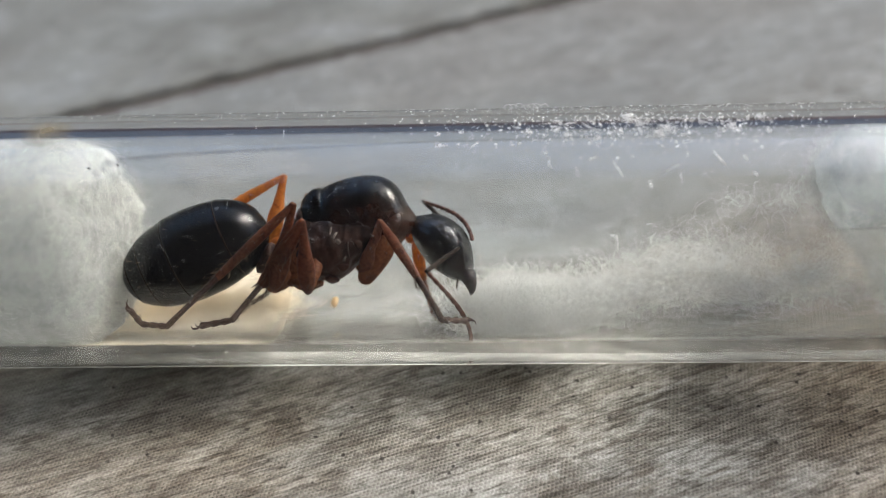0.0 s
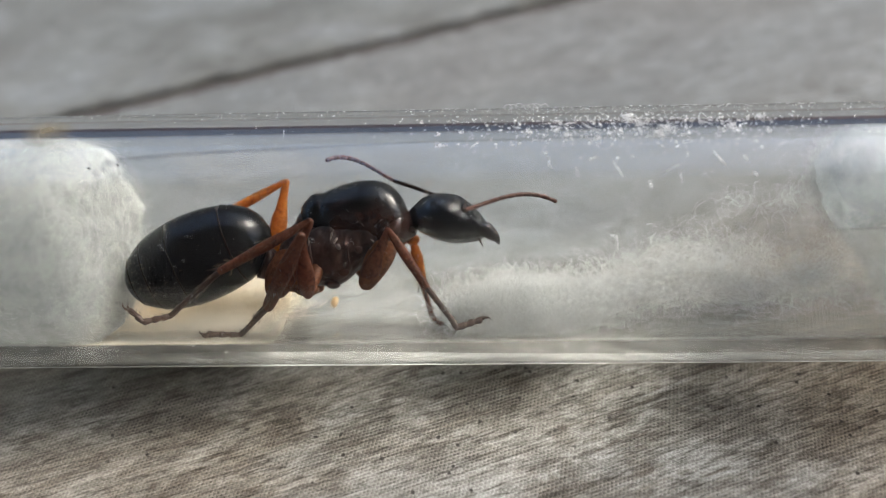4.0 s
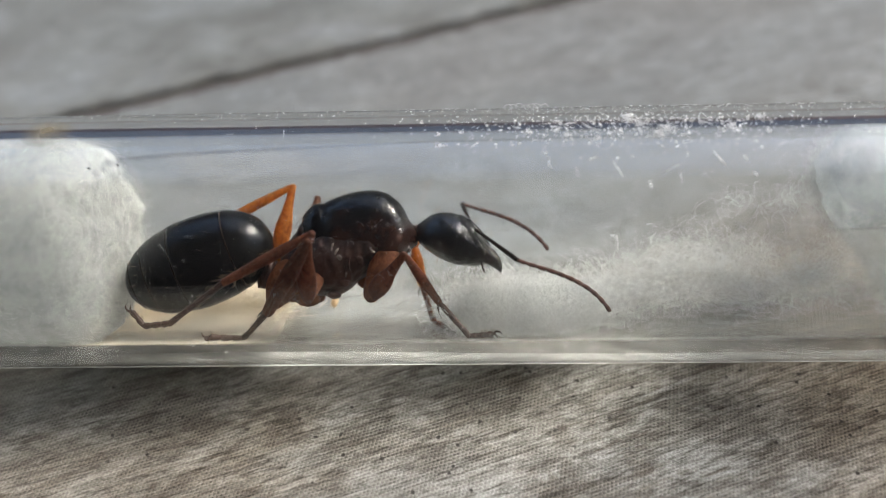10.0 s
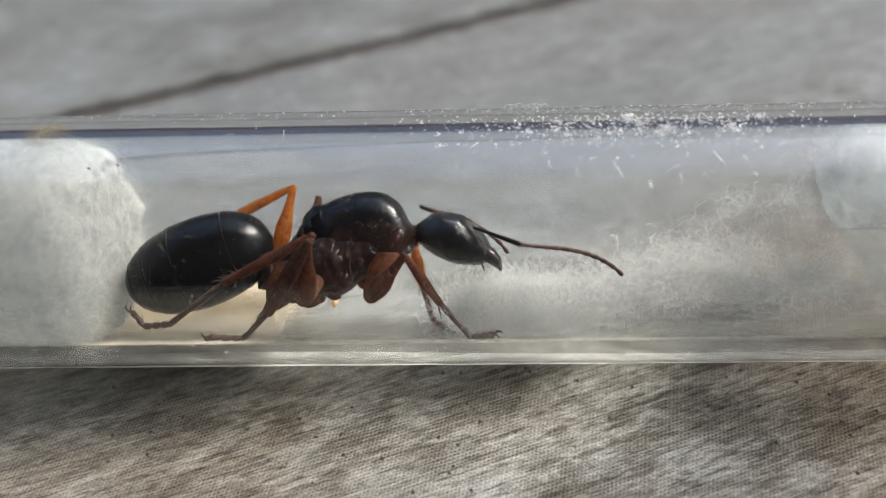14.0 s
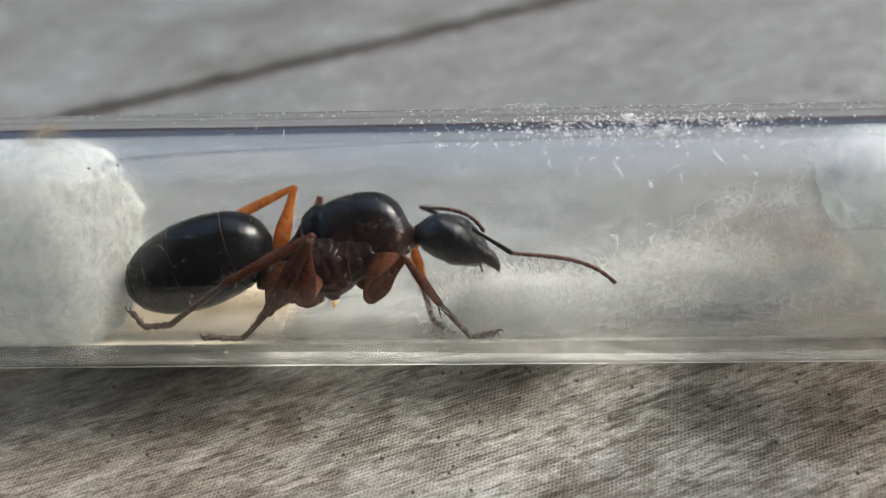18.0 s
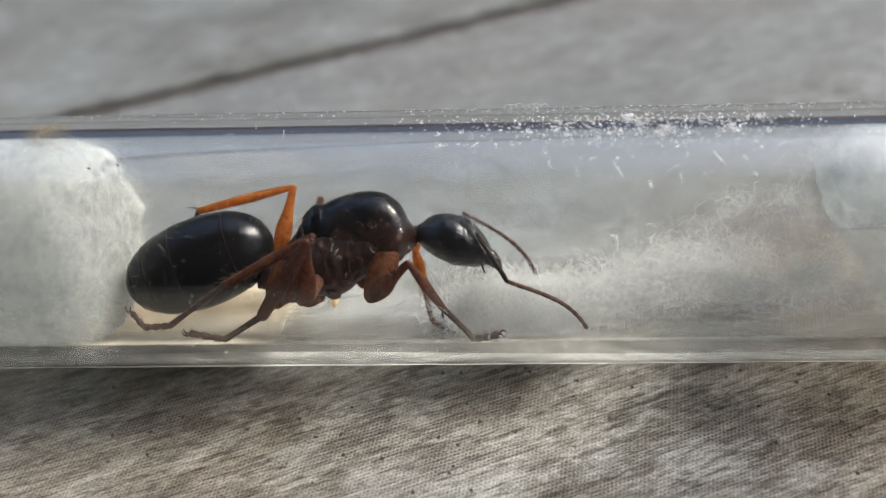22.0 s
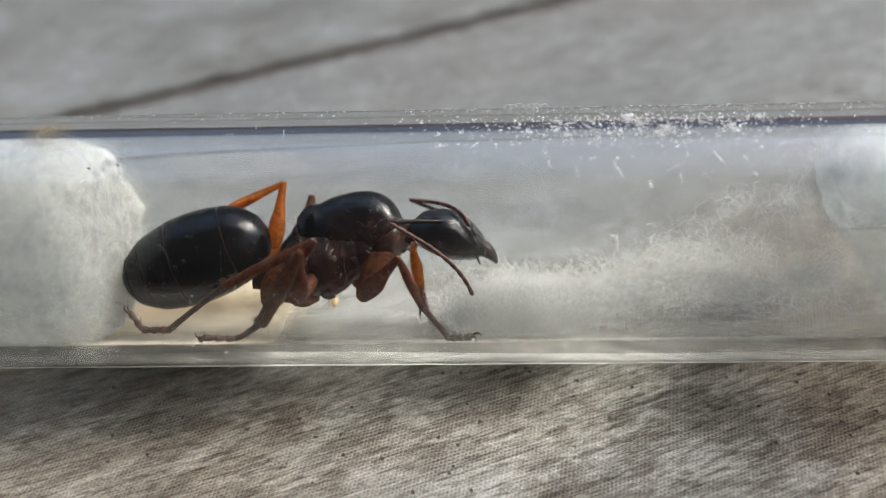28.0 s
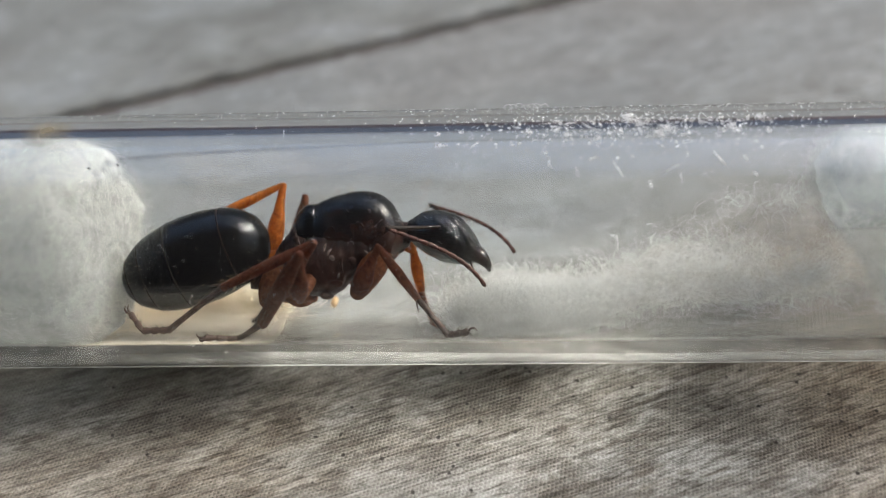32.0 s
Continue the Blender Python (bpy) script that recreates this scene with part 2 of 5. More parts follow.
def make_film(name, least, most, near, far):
    """Thin whitish tube film: lint dust, plus painted-in haze and rim light."""
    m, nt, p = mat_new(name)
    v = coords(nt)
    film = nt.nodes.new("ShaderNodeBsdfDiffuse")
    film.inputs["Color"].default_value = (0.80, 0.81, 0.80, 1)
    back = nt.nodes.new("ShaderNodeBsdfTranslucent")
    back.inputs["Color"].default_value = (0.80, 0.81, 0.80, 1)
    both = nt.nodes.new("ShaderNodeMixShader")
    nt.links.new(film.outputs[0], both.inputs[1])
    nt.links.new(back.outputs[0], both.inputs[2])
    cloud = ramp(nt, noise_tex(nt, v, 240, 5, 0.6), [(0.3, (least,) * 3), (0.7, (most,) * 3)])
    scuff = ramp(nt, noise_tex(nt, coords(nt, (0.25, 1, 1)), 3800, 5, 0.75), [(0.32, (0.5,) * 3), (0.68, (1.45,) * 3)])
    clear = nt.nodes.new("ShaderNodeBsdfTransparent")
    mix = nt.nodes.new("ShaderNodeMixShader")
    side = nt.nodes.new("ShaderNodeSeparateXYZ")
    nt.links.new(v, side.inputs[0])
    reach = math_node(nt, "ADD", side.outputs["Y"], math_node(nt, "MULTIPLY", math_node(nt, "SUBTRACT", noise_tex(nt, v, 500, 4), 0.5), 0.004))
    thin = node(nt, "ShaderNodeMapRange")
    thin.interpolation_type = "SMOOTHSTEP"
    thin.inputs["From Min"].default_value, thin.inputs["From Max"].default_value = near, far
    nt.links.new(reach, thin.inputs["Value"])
    # thinner towards the tube's top, so the painted haze there stays dim
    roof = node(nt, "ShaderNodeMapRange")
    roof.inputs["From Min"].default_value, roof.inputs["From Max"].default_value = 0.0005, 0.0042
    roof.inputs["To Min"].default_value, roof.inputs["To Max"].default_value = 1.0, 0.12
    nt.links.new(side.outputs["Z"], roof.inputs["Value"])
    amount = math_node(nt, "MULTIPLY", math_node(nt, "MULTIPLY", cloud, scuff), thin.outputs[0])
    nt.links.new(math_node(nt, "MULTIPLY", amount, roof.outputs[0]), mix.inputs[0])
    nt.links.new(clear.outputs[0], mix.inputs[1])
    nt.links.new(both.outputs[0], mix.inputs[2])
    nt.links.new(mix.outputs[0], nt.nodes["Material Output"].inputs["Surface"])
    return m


def make_smudge():
    """A faint brown stain that thins out from its middle."""
    m, nt, p = mat_new("brown_smudge")
    p.inputs["Base Color"].default_value = (0.15, 0.125, 0.075, 1)
    p.inputs["Roughness"].default_value = 0.8
    v = coords(nt)
    off = nt.nodes.new("ShaderNodeVectorMath")
    off.operation = "DISTANCE"
    nt.links.new(v, off.inputs[0])
    off.inputs[1].default_value = (0, -0.0034, 0.00495)
    near = math_node(nt, "SUBTRACT", 1.0, math_node(nt, "DIVIDE", off.outputs["Value"], 0.0013))
    patchy = math_node(nt, "MULTIPLY", math_node(nt, "MAXIMUM", near, 0.0), noise_tex(nt, v, 900, 4))
    mix = nt.nodes.new("ShaderNodeMixShader")
    nt.links.new(math_node(nt, "MINIMUM", math_node(nt, "MULTIPLY", patchy, 1.6), 0.7), mix.inputs[0])
    nt.links.new(nt.nodes.new("ShaderNodeBsdfTransparent").outputs[0], mix.inputs[1])
    nt.links.new(p.outputs[0], mix.inputs[2])
    nt.links.new(mix.outputs[0], nt.nodes["Material Output"].inputs["Surface"])
    return m


SMUDGE = make_smudge()
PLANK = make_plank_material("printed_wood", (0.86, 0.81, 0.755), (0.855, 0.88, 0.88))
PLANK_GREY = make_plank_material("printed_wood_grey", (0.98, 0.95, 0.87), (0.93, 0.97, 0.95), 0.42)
CORE = make_plain("dark_core", (0.07, 0.062, 0.057), 0.9, 300)
FLOOR = make_plain("floor_screed", (0.28, 0.27, 0.26), 0.8, 12)
BLOCKER = make_plain("dark_blocker", (0.045, 0.043, 0.042), 0.9, 9)
GREY_BACKDROP = make_plain("violet_backdrop", (0.20, 0.195, 0.215), 0.9, 7)
MAROON_BACKDROP = make_plain("maroon_backdrop", (0.105, 0.050, 0.046), 0.9, 6)
GLASS = make_glass()
# lint dust, with the haze behind the ant painted in
FILM = make_film("dust_haze_film", 0.18, 0.32, -0.0012, 0.0026)
# these two paint the glow of the glass along the tube's lower rim
FILM_LINE = make_film("rim_glow_film", 0.4, 0.65, -0.0300, -0.0200)
FILM_LOW = make_film("flank_glow_film", 0.10, 0.27, -0.0040, -0.0004)
COTTON = make_cotton("cotton_wool", (0.57, 0.61, 0.635), thin=0.62, gaps=0.32, loose=(0.0026, -0.0004))
COTTON_CREAM = make_cotton("cotton_cream", (0.98, 0.92, 0.80), (0.97, 0.85, 0.66), thin=0.3, gaps=0.02, felt=False, fade=(-0.0098, -0.0072))
CREAM_FIBRE = make_cotton("cream_fibre", (0.97, 0.90, 0.77), (0.96, 0.83, 0.63), thin=0.45, felt=False)
# greyer copies of the cotton: sunlit plug faces dimmed through the colour
COTTON_DIMMED = make_cotton("dimmed_cotton_wool", (0.53, 0.55, 0.545), thin=0.55, gaps=0.40)
FIBRE_DIMMED = make_cotton("dimmed_cotton_fibre", (0.72, 0.735, 0.72), thin=0.45, felt=False)
FIBRE = make_cotton("cotton_fibre", (0.90, 0.91, 0.905), thin=0.6, felt=False)
LINT = make_cotton("lint", (0.95, 0.95, 0.95), thin=0.3, felt=False)
BLACK = make_chitin("black_cuticle", (0.0022, 0.0022, 0.0023), (0.003, 0.0026, 0.0025), -0.002, 0.002, 0.12, 0.00003, 1.33)
HEAD_BLACK = make_chitin("head_cuticle", (0.0042, 0.0042, 0.0044), (0.006, 0.005, 0.005), -0.0005, 0.0008, 0.07, 0.00012, 1.58)
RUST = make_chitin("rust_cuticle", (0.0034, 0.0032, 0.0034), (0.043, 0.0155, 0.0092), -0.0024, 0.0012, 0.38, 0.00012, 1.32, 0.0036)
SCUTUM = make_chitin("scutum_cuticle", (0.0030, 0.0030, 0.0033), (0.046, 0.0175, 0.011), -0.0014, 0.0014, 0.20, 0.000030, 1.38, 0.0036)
RIM = make_amber("tergite_rim", (0.024, 0.011, 0.0065), (0.006, 0.004, 0.003), 0.1, 0.55, 0.15)
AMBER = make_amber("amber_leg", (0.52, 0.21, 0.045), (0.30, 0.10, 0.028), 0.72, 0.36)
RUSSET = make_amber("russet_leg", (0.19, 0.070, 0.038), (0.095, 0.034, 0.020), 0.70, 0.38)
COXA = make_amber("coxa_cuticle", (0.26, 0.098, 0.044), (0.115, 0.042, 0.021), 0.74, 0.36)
TARSUS = make_amber("brown_tarsus", (0.048, 0.022, 0.015), (0.022, 0.011, 0.008), 0.3, 0.4)
SCAPE = make_amber("dark_scape", (0.016, 0.009, 0.007), (0.007, 0.005, 0.004), 0.15, 0.5, 0.15)
FUNICLE = make_amber("russet_funicle", (0.095, 0.036, 0.026), (0.045, 0.019, 0.014), 0.3, 0.45)
MANDIBLE = make_chitin("mandible_cuticle", (0.013, 0.010, 0.009), (0.022, 0.013, 0.010), -0.0005, 0.0008, 0.10, 0.00010, 1.58)
SETA = make_amber("pale_seta", (0.26, 0.19, 0.13), (0.15, 0.10, 0.07), 0.4)
SCAR_GLINT = make_amber("wing_scar_glint", (0.20, 0.165, 0.145), (0.06, 0.045, 0.04), 0.2, 0.25)
SPECK = make_plain("pale_dust", (0.46, 0.45, 0.43), 0.7, 4000)
FRASS = make_plain("dark_frass", (0.035, 0.028, 0.022), 0.8, 3000)
CRUMB = make_cotton("yellow_crumb", (0.84, 0.66, 0.42), thin=0.5, felt=False)


# ---- builders: all in millimetres ----
def part(name, bm, material, parent=None, label=""):
    """One mesh object out of a bmesh in millimetres, under a thing or under a part."""
    me = bpy.data.meshes.new(name)
    bmesh.ops.scale(bm, vec=(MM, MM, MM), verts=bm.verts)
    bm.to_mesh(me)
    bm.free()
    for f in me.polygons:
        f.use_smooth = True
    me.materials.append(material)
    ob = new(name, me)
    ob.parent = parent
    if label:
        tagged(ob, label=label)
    return ob


def catmull(rows, steps):
    """Rows of numbers, joined by a smooth curve through all of them."""
    a = np.array(rows, float)
    pad = np.vstack([2 * a[0] - a[1], a, 2 * a[-1] - a[-2]])
    out = []
    for i in range(len(a) - 1):
        p0, p1, p2, p3 = pad[i:i + 4]
        for k in range(steps):
            t = k / steps
            out.append(0.5 * (2 * p1 + (p2 - p0) * t + (2 * p0 - 5 * p1 + 4 * p2 - p3) * t * t + (3 * p1 - p0 - 3 * p2 + p3) * t ** 3))
    out.append(a[-1])
    return out


def loft(bm, sections, n=28, steps=4, wobble=0.0):
    """Rings along X; a section is x, top, bottom and half width."""
    rings = []
    for x, top, bottom, w in catmull(sections, steps):
        zc, h = (top + bottom) / 2, max((top - bottom) / 2, 0.004)
        ring = []
        for k in range(n):
            a = 2 * math.pi * k / n
            co = Vector((x, max(w, 0.004) * math.sin(a), zc + h * math.cos(a)))
            if wobble:
                co += wobble * noise.noise_vector(co * 2.2)
            ring.append(bm.verts.new(co))
        rings.append(ring)
    for r, s in zip(rings, rings[1:]):
        for k in range(n):
            bm.faces.new((r[k], r[(k + 1) % n], s[(k + 1) % n], s[k]))
    for ring, flip in ((rings[0], False), (rings[-1], True)):
        mid = sum((v.co for v in ring), Vector()) / n
        c = bm.verts.new(mid + Vector((0.25 if flip else -0.25, 0, 0)) * (ring[0].co - mid).length)
        for k in range(n):
            v = (ring[(k + 1) % n], ring[k], c)
            bm.faces.new(v[::-1] if flip else v)
    bmesh.ops.recalc_face_normals(bm, faces=bm.faces)
    return bm


def tube(bm, points, radii, n=8):
    """A round rod along points."""
    pts = [Vector(q) for q in points]
    rings = []
    side = Vector((0, 1, 0))
    for i, q in enumerate(pts):
        way = (pts[min(i + 1, len(pts) - 1)] - pts[max(i - 1, 0)]).normalized()
        u = (side - way * side.dot(way))
        if u.length < 1e-3:
            u = Vector((0, 0, 1)) - way * way.z
        u.normalize()
        v = way.cross(u)
        rings.append([bm.verts.new(q + radii[i] * (u * math.cos(a) + v * math.sin(a))) for a in (2 * math.pi * k / n for k in range(n))])
    for r, s in zip(rings, rings[1:]):
        for k in range(n):
            bm.faces.new((r[k], r[(k + 1) % n], s[(k + 1) % n], s[k]))
    bm.faces.new(rings[0][::-1])
    bm.faces.new(rings[-1])
    bmesh.ops.recalc_face_normals(bm, faces=bm.faces)
    return bm


def blob(bm, centre, size, seg=16, rings=10, turn=0.0, rough=0.0):
    made = bmesh.ops.create_uvsphere(bm, u_segments=seg, v_segments=rings, radius=1.0)["verts"]
    m = Matrix.Translation(centre) @ Matrix.Rotation(radians(turn), 4, "Y") @ Matrix.Diagonal((*size, 1))
    for v in made:
        v.co = m @ v.co
        if rough:
            v.co += rough * noise.noise_vector(v.co * 3.0)
    return bm


def strands(name, material, starts, ways, count, step, curl, radius, limit=4.9, seed=1, parent=None):
    """Loose curly fibres, each a thin three-sided rod, kept inside the tube."""
    rng = np.random.default_rng(seed)
    n = len(starts)
    pos, way = np.array(starts, float), np.array(ways, float)
    way /= np.linalg.norm(way, axis=1, keepdims=True) + 1e-9
    spin = rng.normal(size=(n, 3)) * curl
    line = [pos.copy()]
    for _ in range(count):
        spin = spin * 0.8 + rng.normal(size=(n, 3)) * curl * 0.5
        way = way + np.cross(spin, way)
        way /= np.linalg.norm(way, axis=1, keepdims=True) + 1e-9
        pos = pos + way * step
        far = np.hypot(pos[:, 1], pos[:, 2])
        k = np.where(far > limit, limit / np.maximum(far, 1e-6), 1.0)
        pos[:, 1] *= k
        pos[:, 2] *= k
        line.append(pos.copy())
    line = np.stack(line, 1)
    u = rng.normal(size=(n, 3))
    u /= np.linalg.norm(u, axis=1, keepdims=True)
    v = np.cross(u, rng.normal(size=(n, 3)))
    v /= np.linalg.norm(v, axis=1, keepdims=True)
    r = radius * rng.uniform(0.6, 1.3, size=(n, 1))
    ring = np.stack([line + (r * (u * math.cos(a) + v * math.sin(a)))[:, None, :] for a in (0, 2.094, 4.189)], 2)
    verts = ring.reshape(-1, 3) * MM
    base = (np.arange(n)[:, None, None] * (count + 1) + np.arange(count)[None, :, None]) * 3
    k = np.arange(3)[None, None, :]
    k2 = (k + 1) % 3
    faces = np.stack([base + k, base + k2, base + 3 + k2, base + 3 + k], -1).reshape(-1, 4)
    me = bpy.data.meshes.new(name)
    me.from_pydata(verts.tolist(), [], faces.tolist())
    for f in me.polygons:
        f.use_smooth = True
    me.materials.append(material)
    ob = new(name, me)
    ob.parent = parent
    return tagged(ob, kind="stuff") if parent else ob


# ---- table ----
TABLE_TURN = Matrix.Rotation(radians(GRAIN_TURN), 4, "Z")
SEAM = Vector((-10.69, 23.08, 0))
ACROSS = Vector((-math.sin(radians(GRAIN_TURN)), math.cos(radians(GRAIN_TURN)), 0))
PLANK_W, GAP = 92.0, 0.9


def plank_mesh(material, seed):
    """A long board, its rounded edges chipped and wavy."""
    half = PLANK_W / 2
    profile = [(-half, -0.45), (-half, 0.05), (-half + 0.12, 0.28), (-half + 0.42, 0.41), (-half + 1.1, 0.45), (-half + 6, 0.45)]
    profile += [(-y, z) for y, z in reversed(profile)]
    xs = [-450.0, -300.0, -160.0] + [-120 + 0.8 * k for k in range(301)] + [160.0, 300.0, 450.0]
    verts, faces, n = [], [], len(profile)
    for x in xs:
        for y, z in profile:
            chip = 0.0
            if abs(y) > half - 2:
                q = Vector((x * 0.42, math.copysign(3.0, y), seed))
                chip = 0.75 * noise.noise(q) + 0.45 * noise.noise(q * 2.9) + 0.15 * noise.noise(q * 7)
                chip *= max(0.0, 1 - (half - abs(y)) / 2)
            verts.append((x * MM, (y - math.copysign(chip, y) if chip else y) * MM, z * MM))
    for i in range(len(xs) - 1):
        for j in range(n):
            faces.append((i * n + j, i * n + (j + 1) % n, (i + 1) * n + (j + 1) % n, (i + 1) * n + j))
    faces += [tuple(range(n - 1, -1, -1)), tuple((len(xs) - 1) * n + j for j in range(n))]
    me = bpy.data.meshes.new("plank")
    me.from_pydata(verts, [], faces)
    bm = bmesh.new()
    bm.from_mesh(me)
    bmesh.ops.recalc_face_normals(bm, faces=bm.faces)
    bm.to_mesh(me)
    bm.free()
    for f in me.polygons:
        f.use_smooth = len(f.vertices) == 4
    me.materials.append(material)
    return me


def build_table():
    top = new("tabletop")
    tagged(top, "weathered grey tabletop of wood-grain planks with dark joints", "tabletop", kind="structure")
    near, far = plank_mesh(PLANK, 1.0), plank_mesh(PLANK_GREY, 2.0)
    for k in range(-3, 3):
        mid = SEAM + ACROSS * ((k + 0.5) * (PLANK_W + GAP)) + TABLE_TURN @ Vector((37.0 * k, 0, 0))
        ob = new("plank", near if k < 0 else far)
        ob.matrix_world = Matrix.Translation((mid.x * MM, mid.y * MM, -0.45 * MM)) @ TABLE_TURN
        ob.parent = top
    bm = bmesh.new()
    bmesh.ops.create_cube(bm, size=1.0)
    mid = SEAM
    for v in bm.verts:
        v.co = TABLE_TURN @ Vector((v.co.x * 880, v.co.y * 540, v.co.z * 12)) + mid + Vector((0, 0, -6.55))
    part("underlay", bm, CORE, top)
    bm = bmesh.new()
    bmesh.ops.create_grid(bm, x_segments=1, y_segments=1, size=60000)
    for v in bm.verts:
        v.co.z = -740
    ground = part("floor", bm, FLOOR)
    tagged(ground, "plain grey ground under the table", "floor", kind="structure")
    # unseen slab added behind the viewer to keep sky glare off the glass
    bm = bmesh.new()
    bmesh.ops.create_cube(bm, size=1.0)
    for v in bm.verts:
        v.co = Vector((v.co.x * 4200, v.co.y * 150 - 620, v.co.z * 2440 + 480))
    tagged(part("blocker_south", bm, BLOCKER), "unseen dark wall added behind the viewer to block sky glare", "wall", kind="structure")
    # unseen slab added overhead, blocks sky reflections on tube and ant
    bm = bmesh.new()
    bmesh.ops.create_cube(bm, size=1.0)
    for v in bm.verts:
        v.co = Vector((v.co.x * 3000, v.co.y * 1050 - 180, v.co.z * 120 + 1760))
    # unseen backdrop added to dim the sky mirrored in the tube's crest
    back = bmesh.new()
    outline = [(-4500, -740), (4500, -740), (4500, 1700), (900, 1700), (-500, 1500), (-4500, 1500)]
    front, rear = ([back.verts.new((x, y, z)) for x, z in outline] for y in (2525, 2675))
    back.faces.new(front)
    back.faces.new(rear[::-1])
    for k in range(6):
        back.faces.new((front[k], rear[k], rear[(k + 1) % 6], front[(k + 1) % 6]))
    bmesh.ops.recalc_face_normals(back, faces=back.faces)
    tagged(part("backdrop_north", back, GREY_BACKDROP), "unseen grey-violet backdrop added to dim the sky mirrored in the tube", "wall", kind="structure")
    # unseen strip added to give the dark line mirrored along the crest
    plinth = bmesh.new()
    bmesh.ops.create_cube(plinth, size=1.0)
    for v in plinth.verts:
        v.co = Vector((v.co.x * 9000, v.co.y * 60 + 2492, v.co.z * 1000 - 460 + 0.16 * min(1400.0, max(0.0, v.co.x * 9000 + 600))))
    tagged(part("plinth", plinth, MAROON_BACKDROP), "unseen maroon strip added for the dark line mirrored in the tube", "plinth", kind="structure")
    tagged(part("ceiling", bm, BLOCKER), "unseen dark canopy added to block overhead sky reflections", "ceiling", kind="structure")
    for sx in (-1, 1):
        for sy in (-1, 1):
            bm = bmesh.new()
            foot = TABLE_TURN @ Vector((sx * 400, sy * 240, 0)) + mid
            tube(bm, [foot + Vector((0, 0, -740)), foot + Vector((0, 0, -12.9))], [22, 22], 20)
            part("table_leg", bm, CORE, top)


build_table()

# The tube lies on the table along X. Its frame leans back to fit the camera's view.
LEAN = pose(0, 0, 6 * MM, -45)


# ---- glass tube ----
def patch_bmesh():
    """A thin curved patch on the tube's outer wall."""
    bm = bmesh.new()
    rows = [[bm.verts.new((x, -6.012 * math.cos(a), 6.012 * math.sin(a))) for a in np.linspace(0.65, 1.3, 14)] for x in np.linspace(-2, 2, 12)]
    for p, q in zip(rows, rows[1:]):
        for k in range(13):
            bm.faces.new((p[k], p[k + 1], q[k + 1], q[k]))
    return bm


def build_tube():
    bm = bmesh.new()
    n, xs = 160, [-48, -47.8, -30, -20, -10, 0, 10, 20, 30, 47.8, 48]
    rings = []
    for r0 in (6.0, 5.0):
        rows = []
        for i, x in enumerate(xs):
            edge = 0.2 if i in (0, len(xs) - 1) else 0.0
            r = r0 - edge if r0 > 5.5 else r0 + edge
            rows.append([bm.verts.new((x, r * math.sin(2 * math.pi * k / n), r * math.cos(2 * math.pi * k / n))) for k in range(n)])
        rings.append(rows)
    for rows in rings:
        for r, s in zip(rows, rows[1:]):
            for k in range(n):
                bm.faces.new((r[k], r[(k + 1) % n], s[(k + 1) % n], s[k]))
    for i in (0, -1):
        for k in range(n):
            bm.faces.new((rings[0][i][k], rings[0][i][(k + 1) % n], rings[1][i][(k + 1) % n], rings[1][i][k]))
    bmesh.ops.recalc_face_normals(bm, faces=bm.faces)
    ob = part("test_tube", bm, GLASS)
    ob.matrix_world = LEAN
    ob.visible_shadow = False
    bm = bmesh.new()
    rows = [[bm.verts.new((x, 4.985 * math.cos(a), 4.985 * math.sin(a))) for a in np.linspace(-2.5, 2.5, 64)] for x in np.linspace(-45, 45, 19)]
    for r, q in zip(rows, rows[1:]):
        for k in range(63):
            bm.faces.new((r[k], r[k + 1], q[k + 1], q[k]))
    part("dust_haze_film", bm, FILM, ob, "thin whitish film of lint dust and painted haze")
    # lit band of the lower flank, painted as a whitish film
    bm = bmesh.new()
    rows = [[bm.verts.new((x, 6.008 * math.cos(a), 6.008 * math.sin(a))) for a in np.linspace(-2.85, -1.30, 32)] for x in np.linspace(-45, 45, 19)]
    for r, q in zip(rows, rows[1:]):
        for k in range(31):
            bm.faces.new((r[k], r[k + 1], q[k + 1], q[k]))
    part("flank_glow_film", bm, FILM_LOW, ob, "whitish film that paints the lit band along the tube's lower flank")
    # glowing line of the lower rim, painted as a pale film
    bm = bmesh.new()
    rows = [[bm.verts.new((x, 6.014 * math.cos(a), 6.014 * math.sin(a))) for a in np.linspace(-1.77 + 0.04 * math.sin(x * 0.2) + 0.002 * x, -1.50, 12)] for x in np.linspace(-45, 45, 61)]
    for r, q in zip(rows, rows[1:]):
        for k in range(11):
            bm.faces.new((r[k], r[k + 1], q[k + 1], q[k]))
    part("rim_glow_film", bm, FILM_LINE, ob, "pale film painted as the light line on the tube's lower rim")
    smear = part("brown_smudge", patch_bmesh(), SMUDGE, ob, "small brown smudge on the glass")
    smear.location = (-17.5 * MM, 0, 0)
    tagged(ob, "clear dusty test tube lying flat on the planks", "test tube")
    return ob


build_tube()


